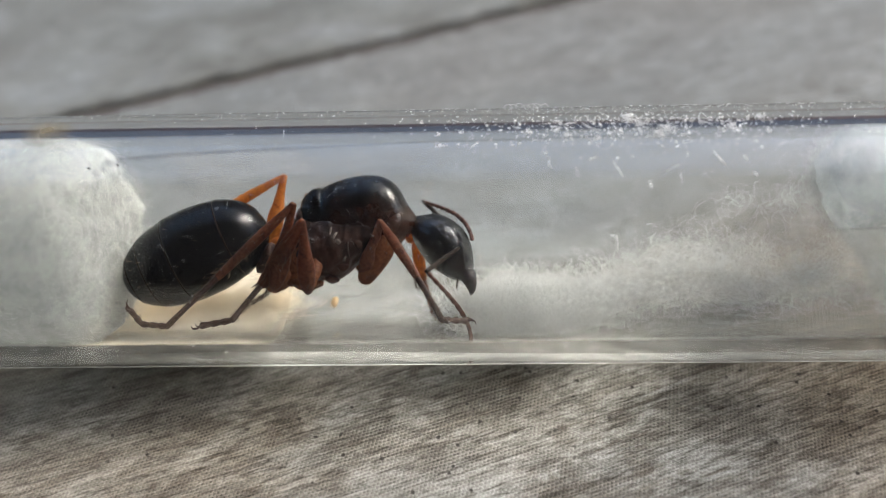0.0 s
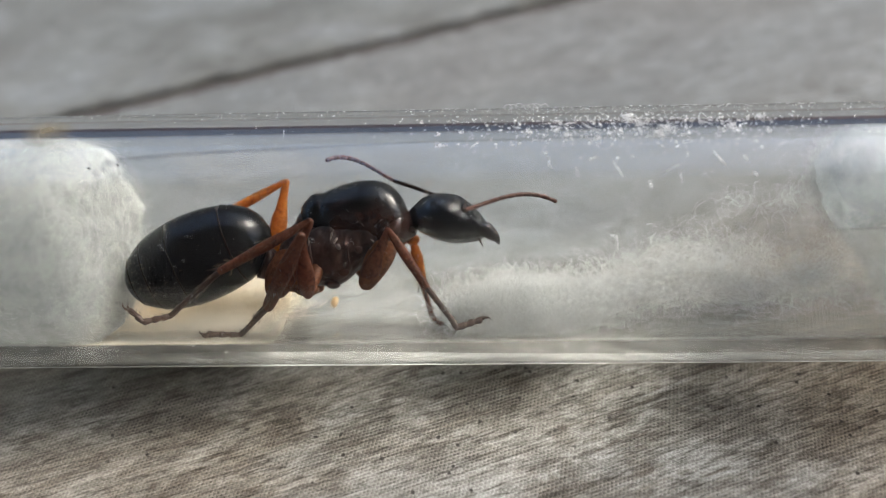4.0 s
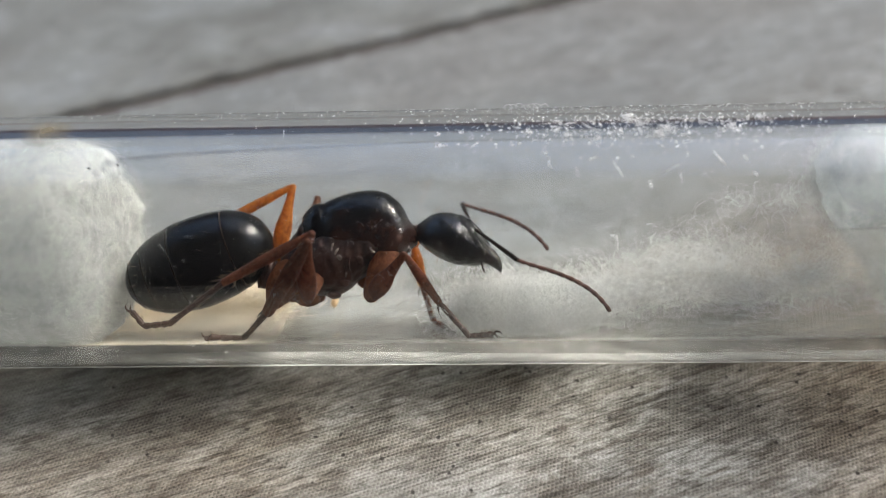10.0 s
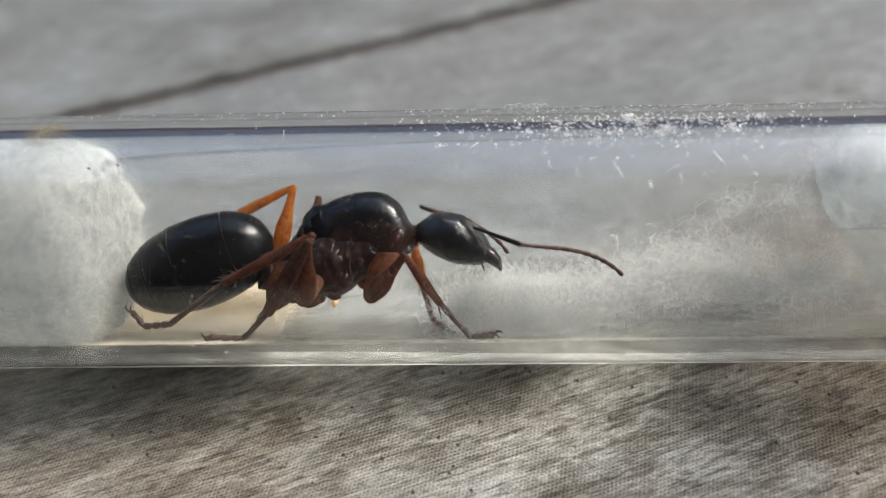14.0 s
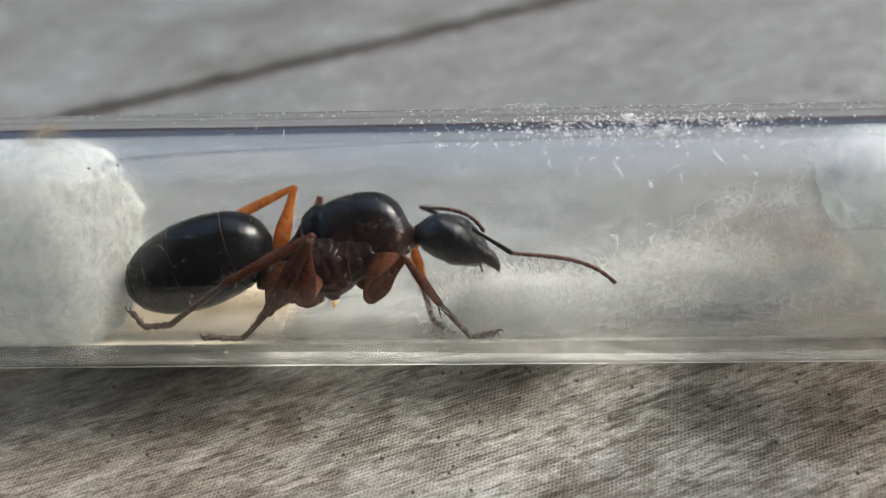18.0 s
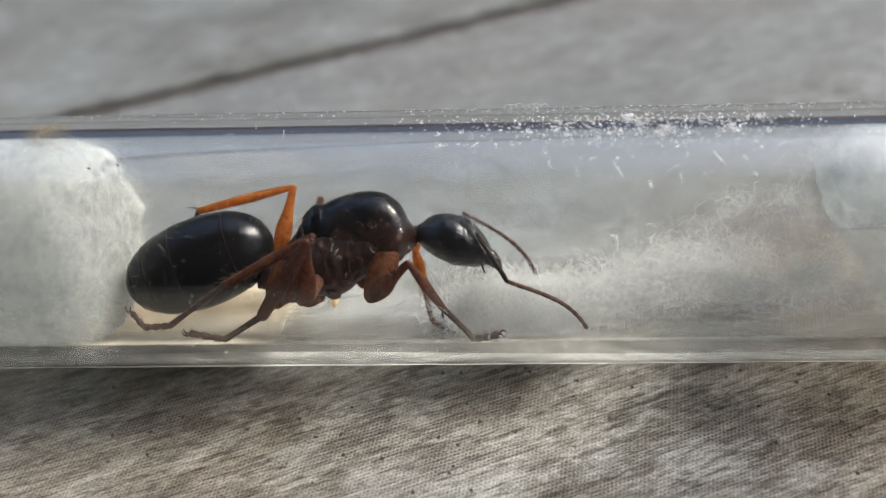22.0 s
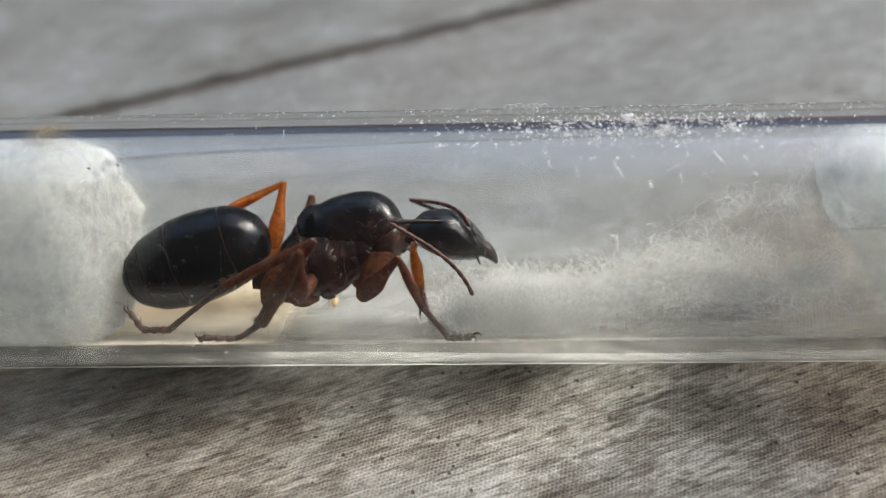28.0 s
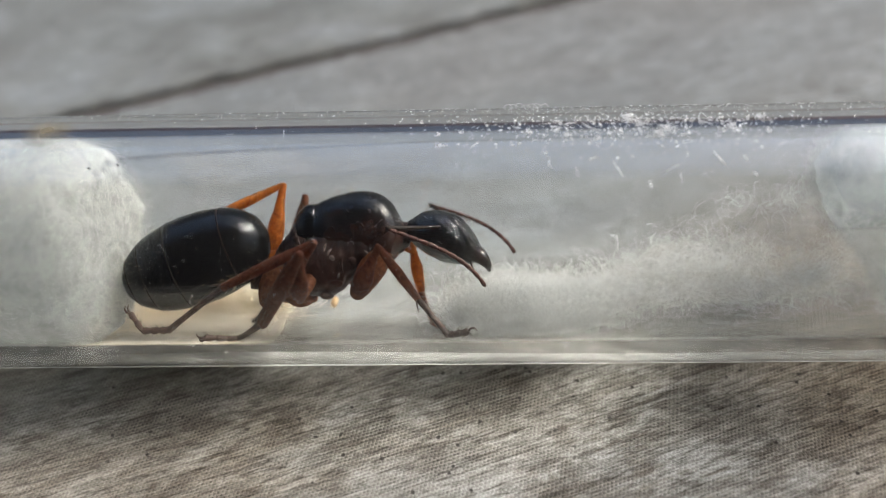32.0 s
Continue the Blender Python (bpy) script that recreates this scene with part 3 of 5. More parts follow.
# ---- cotton ----
def build_plug(name, label, face, outer, seed, material, hair):
    """A rammed plug of cotton wool: a noisy dome at face(y, z), a blunt end at outer."""
    bm = bmesh.new()
    n, m = 120, 40
    front = bm.verts.new((face(0, 0), 0, 0))
    rows = []
    for j in range(1, m + 1):
        rho = 4.97 * math.sin(j / m * math.pi / 2)
        row = []
        for k in range(n):
            a = 2 * math.pi * k / n
            y, z = rho * math.sin(a), rho * math.cos(a)
            v = Vector((face(y, z), y, z))
            v.x += 0.5 * noise.noise(v * 0.55 + Vector((seed, 0, 0))) + 0.22 * noise.noise(v * 1.7 + Vector((seed, 3, 0))) + 0.10 * noise.noise(v * 4.5) + 0.05 * noise.noise(v * 11)
            row.append(bm.verts.new(v))
        rows.append(row)
    last = rows[-1]
    for x in np.linspace(0.12, 1.0, 8):
        rows.append([bm.verts.new((v.co.x + (outer - v.co.x) * x, v.co.y * (1 - 0.06 * abs(noise.noise(Vector((x * 9, k * 0.3, seed))))),
                                   v.co.z * (1 - 0.06 * abs(noise.noise(Vector((x * 9, k * 0.3, seed)))))) ) for k, v in enumerate(last)])
    back = bm.verts.new((outer + (0.8 if outer > 0 else -0.8), 0, 0))
    for k in range(n):
        bm.faces.new((front, rows[0][k], rows[0][(k + 1) % n]))
        bm.faces.new((back, rows[-1][(k + 1) % n], rows[-1][k]))
    for r, s in zip(rows, rows[1:]):
        for k in range(n):
            bm.faces.new((r[k], s[k], s[(k + 1) % n], r[(k + 1) % n]))
    bmesh.ops.recalc_face_normals(bm, faces=bm.faces)
    ob = part(name, bm, material)
    ob.matrix_world = LEAN
    tagged(ob, label, "cotton plug")
    rng = np.random.default_rng(int(seed * 10))
    side = 1 if outer < 0 else -1
    count = 9000
    rho, a = 4.9 * np.sqrt(rng.uniform(0, 1, count)), rng.uniform(0, 2 * math.pi, count)
    y, z = rho * np.sin(a), rho * np.cos(a)
    start = np.array([(face(p, q) - side * 0.25 + side * 0.5 * rng.uniform(-0.5, 0.8), p, q) for p, q in zip(y, z)])
    ways = rng.normal(size=(count, 3)) * (0.35, 1, 1)
    strands("fuzz", hair, start, ways, 7, 0.19, 0.42, 0.0022, 4.93, int(seed), ob)
    count = 1300
    a, depth = rng.uniform(0, 2 * math.pi, count), 9.0 * rng.uniform(0, 1, count) ** 1.3
    start = np.array([(face(4.9 * math.sin(b), 4.9 * math.cos(b)) - side * d, 4.93 * math.sin(b), 4.93 * math.cos(b)) for b, d in zip(a, depth)])
    strands("side_fuzz", hair, start, rng.normal(size=(count, 3)), 9, 0.18, 0.35, 0.0024, 4.96, int(seed) + 1, ob)
    return ob


def left_face(y, z):
    rho = math.hypot(y, z) / 5
    return -15.35 - 0.08 * max(0.0, z) - 1.5 * rho ** 9 + 0.16 * min(0.0, y)


def right_face(y, z):
    rho = math.hypot(y, z) / 5
    return 17.3 + (0.10 * (z - 2.1) ** 2 if z > 2.1 else 0.60 * (2.1 - z)) + 0.09 * (y + 1) ** 2 + 0.6 * rho ** 6


build_plug("cotton_plug", "dense white cotton wool plug rammed into the tube", left_face, -38, 3.0, COTTON_DIMMED, FIBRE_DIMMED)
build_plug("cotton_plug", "domed white cotton wool plug with loose fibres in the tube", right_face, 40, 8.0, COTTON, FIBRE_DIMMED)


def build_tuft(name, label, clumps, seed, material, strays=0):
    """Loose cotton: clumps of curly fibres; a clump is x, y, z, three radii and a count."""
    root = new(name)
    root.matrix_world = LEAN
    tagged(root, label, "cotton")
    rng = np.random.default_rng(seed)
    starts, ways = [], []
    for x, y, z, a, b, c, count in clumps:
        q = rng.normal(size=(count, 3)) * 0.5
        starts.append(q * (a, b, c) + (x, y, z))
        ways.append(rng.normal(size=(count, 3)) * (1.3, 0.7, 0.7))
    start = np.vstack(starts)
    far = np.hypot(start[:, 1], start[:, 2])
    k = np.where(far > 4.85, 4.85 / far, 1.0)
    start[:, 1] *= k
    start[:, 2] *= k
    if strays:
        pick = rng.permutation(sum(c[6] for c in clumps[:4]))[:strays]
        strands("stray_fibres", material, start[pick] + rng.normal(size=(strays, 3)) * (0.5, 0.3, 0.25), np.vstack(ways)[pick], 12, 0.17, 0.5, 0.0145, 4.9, seed + 5, root)
    strands("fibres", material, start, np.vstack(ways), 11, 0.22, 0.42, 0.0052, 4.93, seed, root)
    return root


build_tuft("cotton_tuft", "wispy loose tuft of white cotton fibres on the tube floor", [
    (3.5, 1.6, -3.75, 2.5, 1.4, 0.95, 10500), (6.0, 2.0, -3.5, 2.0, 1.4, 0.9, 2200), (8.8, 2.2, -2.6, 2.6, 1.4, 0.8, 650),
    (11.2, 2.2, -1.4, 2.6, 1.4, 0.8, 330), (14.0, 1.8, -1.2, 2.6, 1.6, 0.8, 220), (14.0, 0.6, 1.6, 1.3, 1.0, 0.35, 28), (11.6, 0.8, -0.6, 1.3, 1.0, 0.4, 60),
    (14.0, 2.8, -2.6, 4.0, 1.2, 0.5, 800), (16.4, 0.4, 1.6, 1.0, 1.2, 1.0, 60), (17.2, 0.2, -1.9, 1.2, 0.8, 0.7, 420)], 21, FIBRE, 1400)
CREAM_PAD = build_tuft("cream_cotton", "cream cotton pad under the gaster beside the plug", [
    (-13.6, 3.5, -3.4, 2.2, 0.3, 0.5, 900), (-11.0, 3.5, -3.4, 2.2, 0.3, 0.5, 900), (-9.2, 3.4, -3.5, 1.6, 0.3, 0.4, 500)], 33, CREAM_FIBRE)


def build_pad():
    """The felted body of the cream pad: a thin uneven sheet against the wall."""
    bm = bmesh.new()
    n, m = 60, 22
    grid = {}
    for i in range(n + 1):
        for j in range(m + 1):
            u, w = i / n, j / m
            x = -17.5 + 11.0 * u
            a = -0.02 - 2.05 * w
            edge = min(1.0, 4 * w, 4 * (1 - w)) * min(1.0, 3.0 * (1 - u), 5.0 * u)
            q = Vector((x * 0.9, a * 4, 2.0))
            thick = max(0.0, edge * (0.20 + 0.10 * noise.noise(q * 0.8) + 0.05 * noise.noise(q * 4)))
            for k, r in ((0, 4.97), (1, 4.96 - thick)):
                grid[i, j, k] = bm.verts.new((x + 0.15 * noise.noise(q * 3), r * math.cos(a), r * math.sin(a)))
    for i in range(n):
        for j in range(m):
            for k in (0, 1):
                bm.faces.new([grid[i + p, j + q, k] for p, q in ((0, 0), (1, 0), (1, 1), (0, 1))])
    bmesh.ops.recalc_face_normals(bm, faces=bm.faces)
    return bm


part("felted_body", build_pad(), COTTON_CREAM, CREAM_PAD)


# ---- lint on the glass ----
def build_lint():
    rng = random.Random(5)
    bm = bmesh.new()

    def place(x, z, r=6.012):
        z = max(-5.99, min(5.99, z))
        return Vector((x, -math.sqrt(r * r - z * z), z))

    def bit(x, z, turn, length, r, lift=0.0, bend=0.0):
        """One short fibre laid on the outer wall."""
        p0 = place(x, z)
        out = Vector((0, p0.y, p0.z)).normalized()
        side = out.cross(Vector((1, 0, 0)))
        way = Vector((1, 0, 0)) * math.cos(turn) + side * math.sin(turn)
        pts = []
        for k in (-0.5, -0.2, 0.15, 0.5):
            q = p0 + way * length * k + out.cross(way) * bend * math.cos(k * 3)
            q = Vector((q.x, *(Vector((q.y, q.z)).normalized() * (6.012 + lift * (k + 0.5)))))
            pts.append(q)
        tube(bm, pts, [r * 0.4, r, r, r * 0.4], 4)

    def flake(x, z, size):
        p0 = place(x, z)
        out = Vector((0, p0.y, p0.z)).normalized()
        way = Vector((1, 0, 0)) * math.cos(x * 90) + out.cross(Vector((1, 0, 0))) * math.sin(x * 90)
        side = out.cross(way)
        k = rng.randint(4, 6)
        ring = [bm.verts.new(p0 + way * math.cos(a) * size * rng.uniform(0.3, 0.8) + side * math.sin(a) * size * rng.uniform(0.2, 0.5) + out * 0.004) for a in (2 * math.pi * j / k for j in range(k))]
        tip, low = bm.verts.new(p0 + out * size * 0.1), bm.verts.new(p0 - out * 0.004)
        for j in range(k):
            bm.faces.new((ring[j], ring[(j + 1) % k], tip))
            bm.faces.new((ring[(j + 1) % k], ring[j], low))

    # grains and short bits in the strewn stretch below the crest
    for _ in range(1100):
        x, z = rng.gauss(8.6, 4.0), 5.22 - abs(rng.gauss(0, 0.72)) + rng.gauss(0, 0.12)
        if rng.random() < 0.5:
            bit(x, z, rng.uniform(0, math.pi), rng.uniform(0.05, 0.22), rng.uniform(0.006, 0.014), 0.02, rng.uniform(-0.05, 0.05))
        else:
            flake(x, z, 0.04 + 0.17 * rng.random() ** 3)
    # fine dust along the crest
    for _ in range(950):
        x = rng.uniform(-17, 21) if rng.random() < 0.35 else rng.gauss(8.0, 5.0)
        z = 5.96 - abs(rng.gauss(0, 0.32))
        if rng.random() < 0.4:
            bit(x, z, rng.gauss(0, 0.9), rng.uniform(0.04, 0.16), rng.uniform(0.003, 0.008))
        else:
            flake(x, z, rng.uniform(0.014, 0.045))
    # sparse grains all over
    for _ in range(330):
        flake(rng.uniform(-19, 20), rng.uniform(-5.6, 5.0), rng.uniform(0.012, 0.036))
    for _ in range(420):
        bit(rng.uniform(-19, 21), rng.uniform(-5.2, 5.0), rng.uniform(0, math.pi), rng.uniform(0.06, 0.35), rng.uniform(0.0015, 0.0035))
    # fine grit along the lower flank
    for _ in range(650):
        flake(rng.uniform(-19, 21), -4.5 - 1.2 * rng.random(), rng.uniform(0.005, 0.013))
    # tangled clumps of down
    for cx, cz, size in ((8.35, 5.23, 0.42), (8.8, 5.0, 0.30), (9.6, 4.55, 0.36), (10.0, 4.75, 0.30), (12.7, 4.80, 0.30), (12.9, 4.60, 0.2), (14.0, 5.22, 0.30), (14.2, 4.55, 0.22), (5.6, 4.5, 0.2),
                         (5.2, 4.75, 0.18), (6.9, 4.3, 0.22), (7.4, 4.5, 0.16), (11.4, 5.1, 0.16), (0.1, 4.1, 0.14), (0.0, 4.62, 0.12), (4.0, 4.7, 0.14)):
        for _ in range(int(70 * size)):
            bit(cx + rng.gauss(0, size * 0.42), cz - 0.22 + rng.gauss(0, size * 0.36), rng.uniform(0, math.pi), rng.uniform(0.3, 1.0) * size, rng.uniform(0.006, 0.013), 0.10, rng.uniform(-0.06, 0.06))
        for _ in range(int(22 * size)):
            flake(cx + rng.gauss(0, size * 0.35), cz - 0.22 + rng.gauss(0, size * 0.3), rng.uniform(0.05, 0.14))
    # single longer fibres lie slantwise
    for x, z, turn, length, r in ((11.9, 3.1, 122, 0.85, 0.030), (7.6, 2.7, 118, 0.85, 0.018), (8.9, 2.0, 100, 0.35, 0.030), (9.9, 2.7, 30, 0.8, 0.014), (4.8, 3.0, 92, 0.45, 0.026), (1.6, 3.9, 40, 0.5, 0.014), (10.6, 3.3, 70, 0.3, 0.012),
                              (13.0, 3.1, 120, 0.35, 0.026), (13.3, 2.4, 130, 0.26, 0.030), (5.9, 2.6, 100, 0.7, 0.010), (-6.8, 4.6, 100, 0.6, 0.009), (6.6, 3.2, 20, 0.5, 0.012), (10.2, 2.3, 95, 0.6, 0.010)):
        bit(x, z, radians(turn), length, r, 0.02, rng.uniform(-0.05, 0.05))
    # a loose curl stands on the crest
    for k in range(7):
        x = 2.9 + 0.28 * k
        tube(bm, [(x, -0.6, 5.98), (x + 0.12, -0.5, 6.10 + 0.05 * (k % 3)), (x + 0.30, -0.5, 6.16 - 0.05 * (k % 2)), (x + 0.46, -0.6, 5.99)], [0.004, 0.009, 0.009, 0.004], 4)
    ob = part("lint", bm, LINT)
    ob.matrix_world = LEAN
    tagged(ob, "white lint flecks and short fibres stuck to the glass", "lint", kind="stuff")


build_lint()


# ---- the queen ant ----
queen = new("queen_ant")
queen.matrix_world = LEAN
tagged(queen, "glossy black queen ant with amber legs standing inside the tube", "ant")


def dust(spots, parent, seed, least=0.006, most=0.016):
    """Tiny pale flakes lying on the cuticle at the given places."""
    rng = random.Random(seed)
    verts, faces = [], []
    for spot in spots:
        size = least + (most - least) * rng.random() ** 3
        way = Vector((rng.gauss(0, 1), rng.gauss(0, 1), rng.gauss(0, 1))).normalized()
        other = way.orthogonal().normalized()
        n = len(verts)
        k = rng.uniform(1, 2.6)
        for co in (way * k, way * -k, other, -other, way.cross(other), -way.cross(other)):
            verts.append((Vector(spot) + co * size) * MM)
        faces += [(n + a, n + c, n + d) for a in (0, 1) for c, d in ((2, 4), (4, 3), (3, 5), (5, 2))]
    me = bpy.data.meshes.new("dust_specks")
    me.from_pydata(verts, [], faces)
    me.materials.append(SPECK)
    ob = new("dust_specks", me)
    ob.parent = parent
    return tagged(ob, "pale dust specks", kind="stuff")


def on_oval(rng, count, mid, half):
    """Places on the near side of an oval body."""
    out = []
    for _ in range(count):
        v = Vector((rng.gauss(0, 1), -abs(rng.gauss(0, 1)), rng.gauss(0, 1))).normalized()
        out.append((mid[0] + v.x * half[0], mid[1] + v.y * half[1], mid[2] + v.z * half[2]))
    return out


def sculpt(bm, amount, near=1.0):
    """Wrinkles and dents worked into a plate."""
    bm.normal_update()
    for v in bm.verts:
        q = v.co * near
        ridge = 1 - abs(noise.noise(q * 1.5 + Vector((4, 1, 7)))) * 2
        v.co += v.normal * amount * (0.9 * noise.noise(q * 2.6) + 0.55 * ridge * noise.noise(q * 0.9 + Vector((2, 2, 2))) + 0.45 * noise.noise(q * 6.5))
    return bm


def build_thorax():
    flank = loft(bmesh.new(), [(-3.30, -0.852, -1.60, 0.213), (-3.12, -0.453, -1.78, 0.533), (-2.72, 0.0533, -2.05, 0.959), (-2.00, 0.666, -2.32, 1.28), (-1.07, 0.932, -2.42, 1.44), (-0.35, 1.07, -2.34, 1.49), (0.40, 1.20, -1.70, 1.46), (1.28, 1.25, -1.12, 1.38), (2.08, 1.12, -0.60, 1.17), (2.66, 0.852, -0.40, 0.799), (3.05, 0.586, -0.0799, 0.426)], 72, 9, 0.03)
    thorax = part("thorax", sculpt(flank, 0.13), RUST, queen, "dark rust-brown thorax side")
    scutum = loft(bmesh.new(), [(-1.95, 1.20, 0.20, 0.40), (-1.60, 1.66, 0.00, 0.86), (-1.18, 1.96, -0.20, 1.10), (-0.72, 2.20, -0.50, 1.28), (0.18, 2.48, -0.90, 1.47), (1.00, 2.57, -1.00, 1.56), (1.64, 2.47, -0.86, 1.51), (2.17, 2.17, -0.62, 1.36), (2.50, 1.76, -0.38, 1.14), (2.78, 1.18, -0.02, 0.82), (2.96, 0.76, 0.10, 0.52)], 56, 6)
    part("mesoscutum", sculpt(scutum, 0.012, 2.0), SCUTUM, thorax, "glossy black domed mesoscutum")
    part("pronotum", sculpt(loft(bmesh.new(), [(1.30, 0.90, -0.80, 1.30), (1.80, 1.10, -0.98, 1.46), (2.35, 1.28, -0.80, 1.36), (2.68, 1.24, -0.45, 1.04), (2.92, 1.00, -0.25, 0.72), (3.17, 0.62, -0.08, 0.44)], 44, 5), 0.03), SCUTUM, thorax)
    # the raised hind lip of the collar
    collar = bmesh.new()
    tube(collar, [(1.95, -1.30, 0.36), (2.14, -1.29, 0.58), (2.34, -1.19, 0.76), (2.54, -1.02, 0.90), (2.70, -0.80, 0.98)], [0.03, 0.10, 0.12, 0.09, 0.03], 12)
    part("collar_lip", collar, SCUTUM, thorax, "raised glossy lip of the pronotum")
    part("scutellum", sculpt(loft(bmesh.new(), [(-2.24, 0.95, 0.20, 0.40), (-2.14, 1.36, 0.00, 0.74), (-1.93, 1.70, -0.15, 0.98), (-1.62, 1.94, -0.30, 1.12), (-1.34, 2.01, -0.30, 1.14), (-1.10, 1.94, -0.20, 1.04), (-0.94, 1.74, 0.00, 0.82)], 44, 6), 0.06), BLACK, thorax, "bumpy black scutellum")
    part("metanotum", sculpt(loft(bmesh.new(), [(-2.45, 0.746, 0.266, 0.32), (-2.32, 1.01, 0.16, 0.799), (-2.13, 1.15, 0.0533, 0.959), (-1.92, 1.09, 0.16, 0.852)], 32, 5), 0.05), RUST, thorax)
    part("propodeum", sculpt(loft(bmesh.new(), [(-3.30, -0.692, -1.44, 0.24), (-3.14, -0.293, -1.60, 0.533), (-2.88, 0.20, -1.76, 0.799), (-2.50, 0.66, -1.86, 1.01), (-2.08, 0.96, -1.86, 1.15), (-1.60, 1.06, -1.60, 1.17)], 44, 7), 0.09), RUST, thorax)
    bm = loft(bmesh.new(), [(-4.37, -1.49, -2.00, 0.213), (-4.15, -1.17, -2.08, 0.479), (-3.94, -0.746, -2.05, 0.666), (-3.75, -0.586, -1.97, 0.746), (-3.57, -0.666, -1.89, 0.692), (-3.38, -0.959, -1.81, 0.426), (-3.20, -1.17, -1.70, 0.266)], 32, 5)
    part("petiole", sculpt(bm, 0.06), RUST, thorax, "upright scale-like petiole node")
    for x, z, a, b, turn in [(-3.12, -1.78, 0.692, 1.22, 20.00), (-2.30, -1.50, 0.62, 1.22, 16.00), (-2.02, -2.46, 0.70, 0.38, 12.00)]:
        for s in (-1, 1):
            part("coxa_base", blob(bmesh.new(), (x, s * 0.75, z), (a, 0.45, b), 24, 16, turn, 0.06), COXA, thorax, "rust-brown rounded coxa base")
    part("front_coxa", blob(bmesh.new(), (0.72, 0.55, -1.28), (0.46, 0.42, 0.86), 24, 16, 16, 0.05), COXA, thorax, "amber far-side coxa with a rounded tip")
    part("trochanter", blob(bmesh.new(), (-0.72, -0.62, -2.32), (0.36, 0.40, 0.22), 20, 14, 10, 0.05), RUST, thorax)
    # seams between the side plates
    for rows in ([(-2.05, 0.55), (-1.75, -0.20), (-1.62, -1.00), (-1.50, -1.80)], [(0.30, -0.15), (0.10, -0.85), (0.20, -1.45)]):
        line = []
        for x, z, *_ in catmull(rows, 5):
            y = -1.49 * math.sqrt(max(0.12, 1 - ((z + 0.6) / 1.85) ** 2)) * (1 - 0.02 * (x + 0.4) ** 2)
            line.append((x, y + 0.06, z))
        bm = tube(bmesh.new(), line, [0.03 + 0.03 * math.sin(math.pi * k / (len(line) - 1)) for k in range(len(line))], 8)
        part("plate_seam", sculpt(bm, 0.05, 2.0), RUST, thorax)
    # tegula, spiracles and sclerites on the flank
    for x, z, a, b, turn in [(-2.00, 0.32, 0.17, 0.14, 30.00),
                             (-0.15, -1.75, 0.3, 0.18, 15), (0.62, -0.75, 0.22, 0.16, 60)]:
        y = -1.44 * math.sqrt(max(0.2, 1 - ((z + 0.3) / 2.3) ** 2))
        part("sclerite", blob(bmesh.new(), (x, y, z), (a, 0.055, b), 14, 10, turn, 0.06), RUST, thorax)
    # pale spots: wing scars, and flank glints put into the colour
    for x, z, a, b, turn in [(-0.42, -0.30, 0.05, 0.20, 20.00), (-0.28, -0.60, 0.16, 0.09, 35.00), (0.00, -1.42, 0.075, 0.12, 0), (1.30, -0.36, 0.13, 0.06, 50.00), (-1.02, 1.62, 0.06, 0.08, 0), (0.12, 0.46, 0.05, 0.05, 0), (-0.62, -0.10, 0.04, 0.22, 8)]:
        y = -1.52 * math.sqrt(max(0.1, 1 - ((z + 0.45) / 2.1) ** 2)) - 0.02
        part("wing_scar_glint", blob(bmesh.new(), (x, y, z), (a, 0.035, b), 14, 10, turn, 0.09), SCAR_GLINT, thorax, "small pale wing scar with painted glint")
    rng = random.Random(31)
    bm = bmesh.new()
    for _ in range(60):
        x, y = rng.uniform(-2.3, 0.6), rng.uniform(-0.7, 0.5)
        z = 1.30 + 0.72 * (x + 2.25) if x < -1.5 else 2.02 + 0.33 * (x + 1.2)
        tube(bm, [(x, y, z - 0.1), (x - 0.03, y, z + 0.1), (x - 0.10, y, z + rng.uniform(0.12, 0.26))], [0.007, 0.005, 0.002], 3)
    tagged(part("setae", bm, SETA, thorax, "short pale bristles"), kind="stuff")
    dust(on_oval(random.Random(21), 130, (0.3, 0, 0.6), (2.3, 1.56, 1.90)) + on_oval(random.Random(22), 170, (-0.4, 0, -0.6), (2.2, 1.52, 1.80)), thorax, 4)
    return thorax


GASTER_LONG, GASTER_TALL, GASTER_WIDE = 3.66, 2.19, 2.05


def gaster_radius(x):
    return max(0.0, 1 - abs(x / GASTER_LONG) ** 2.25) ** (1 / 2.12)


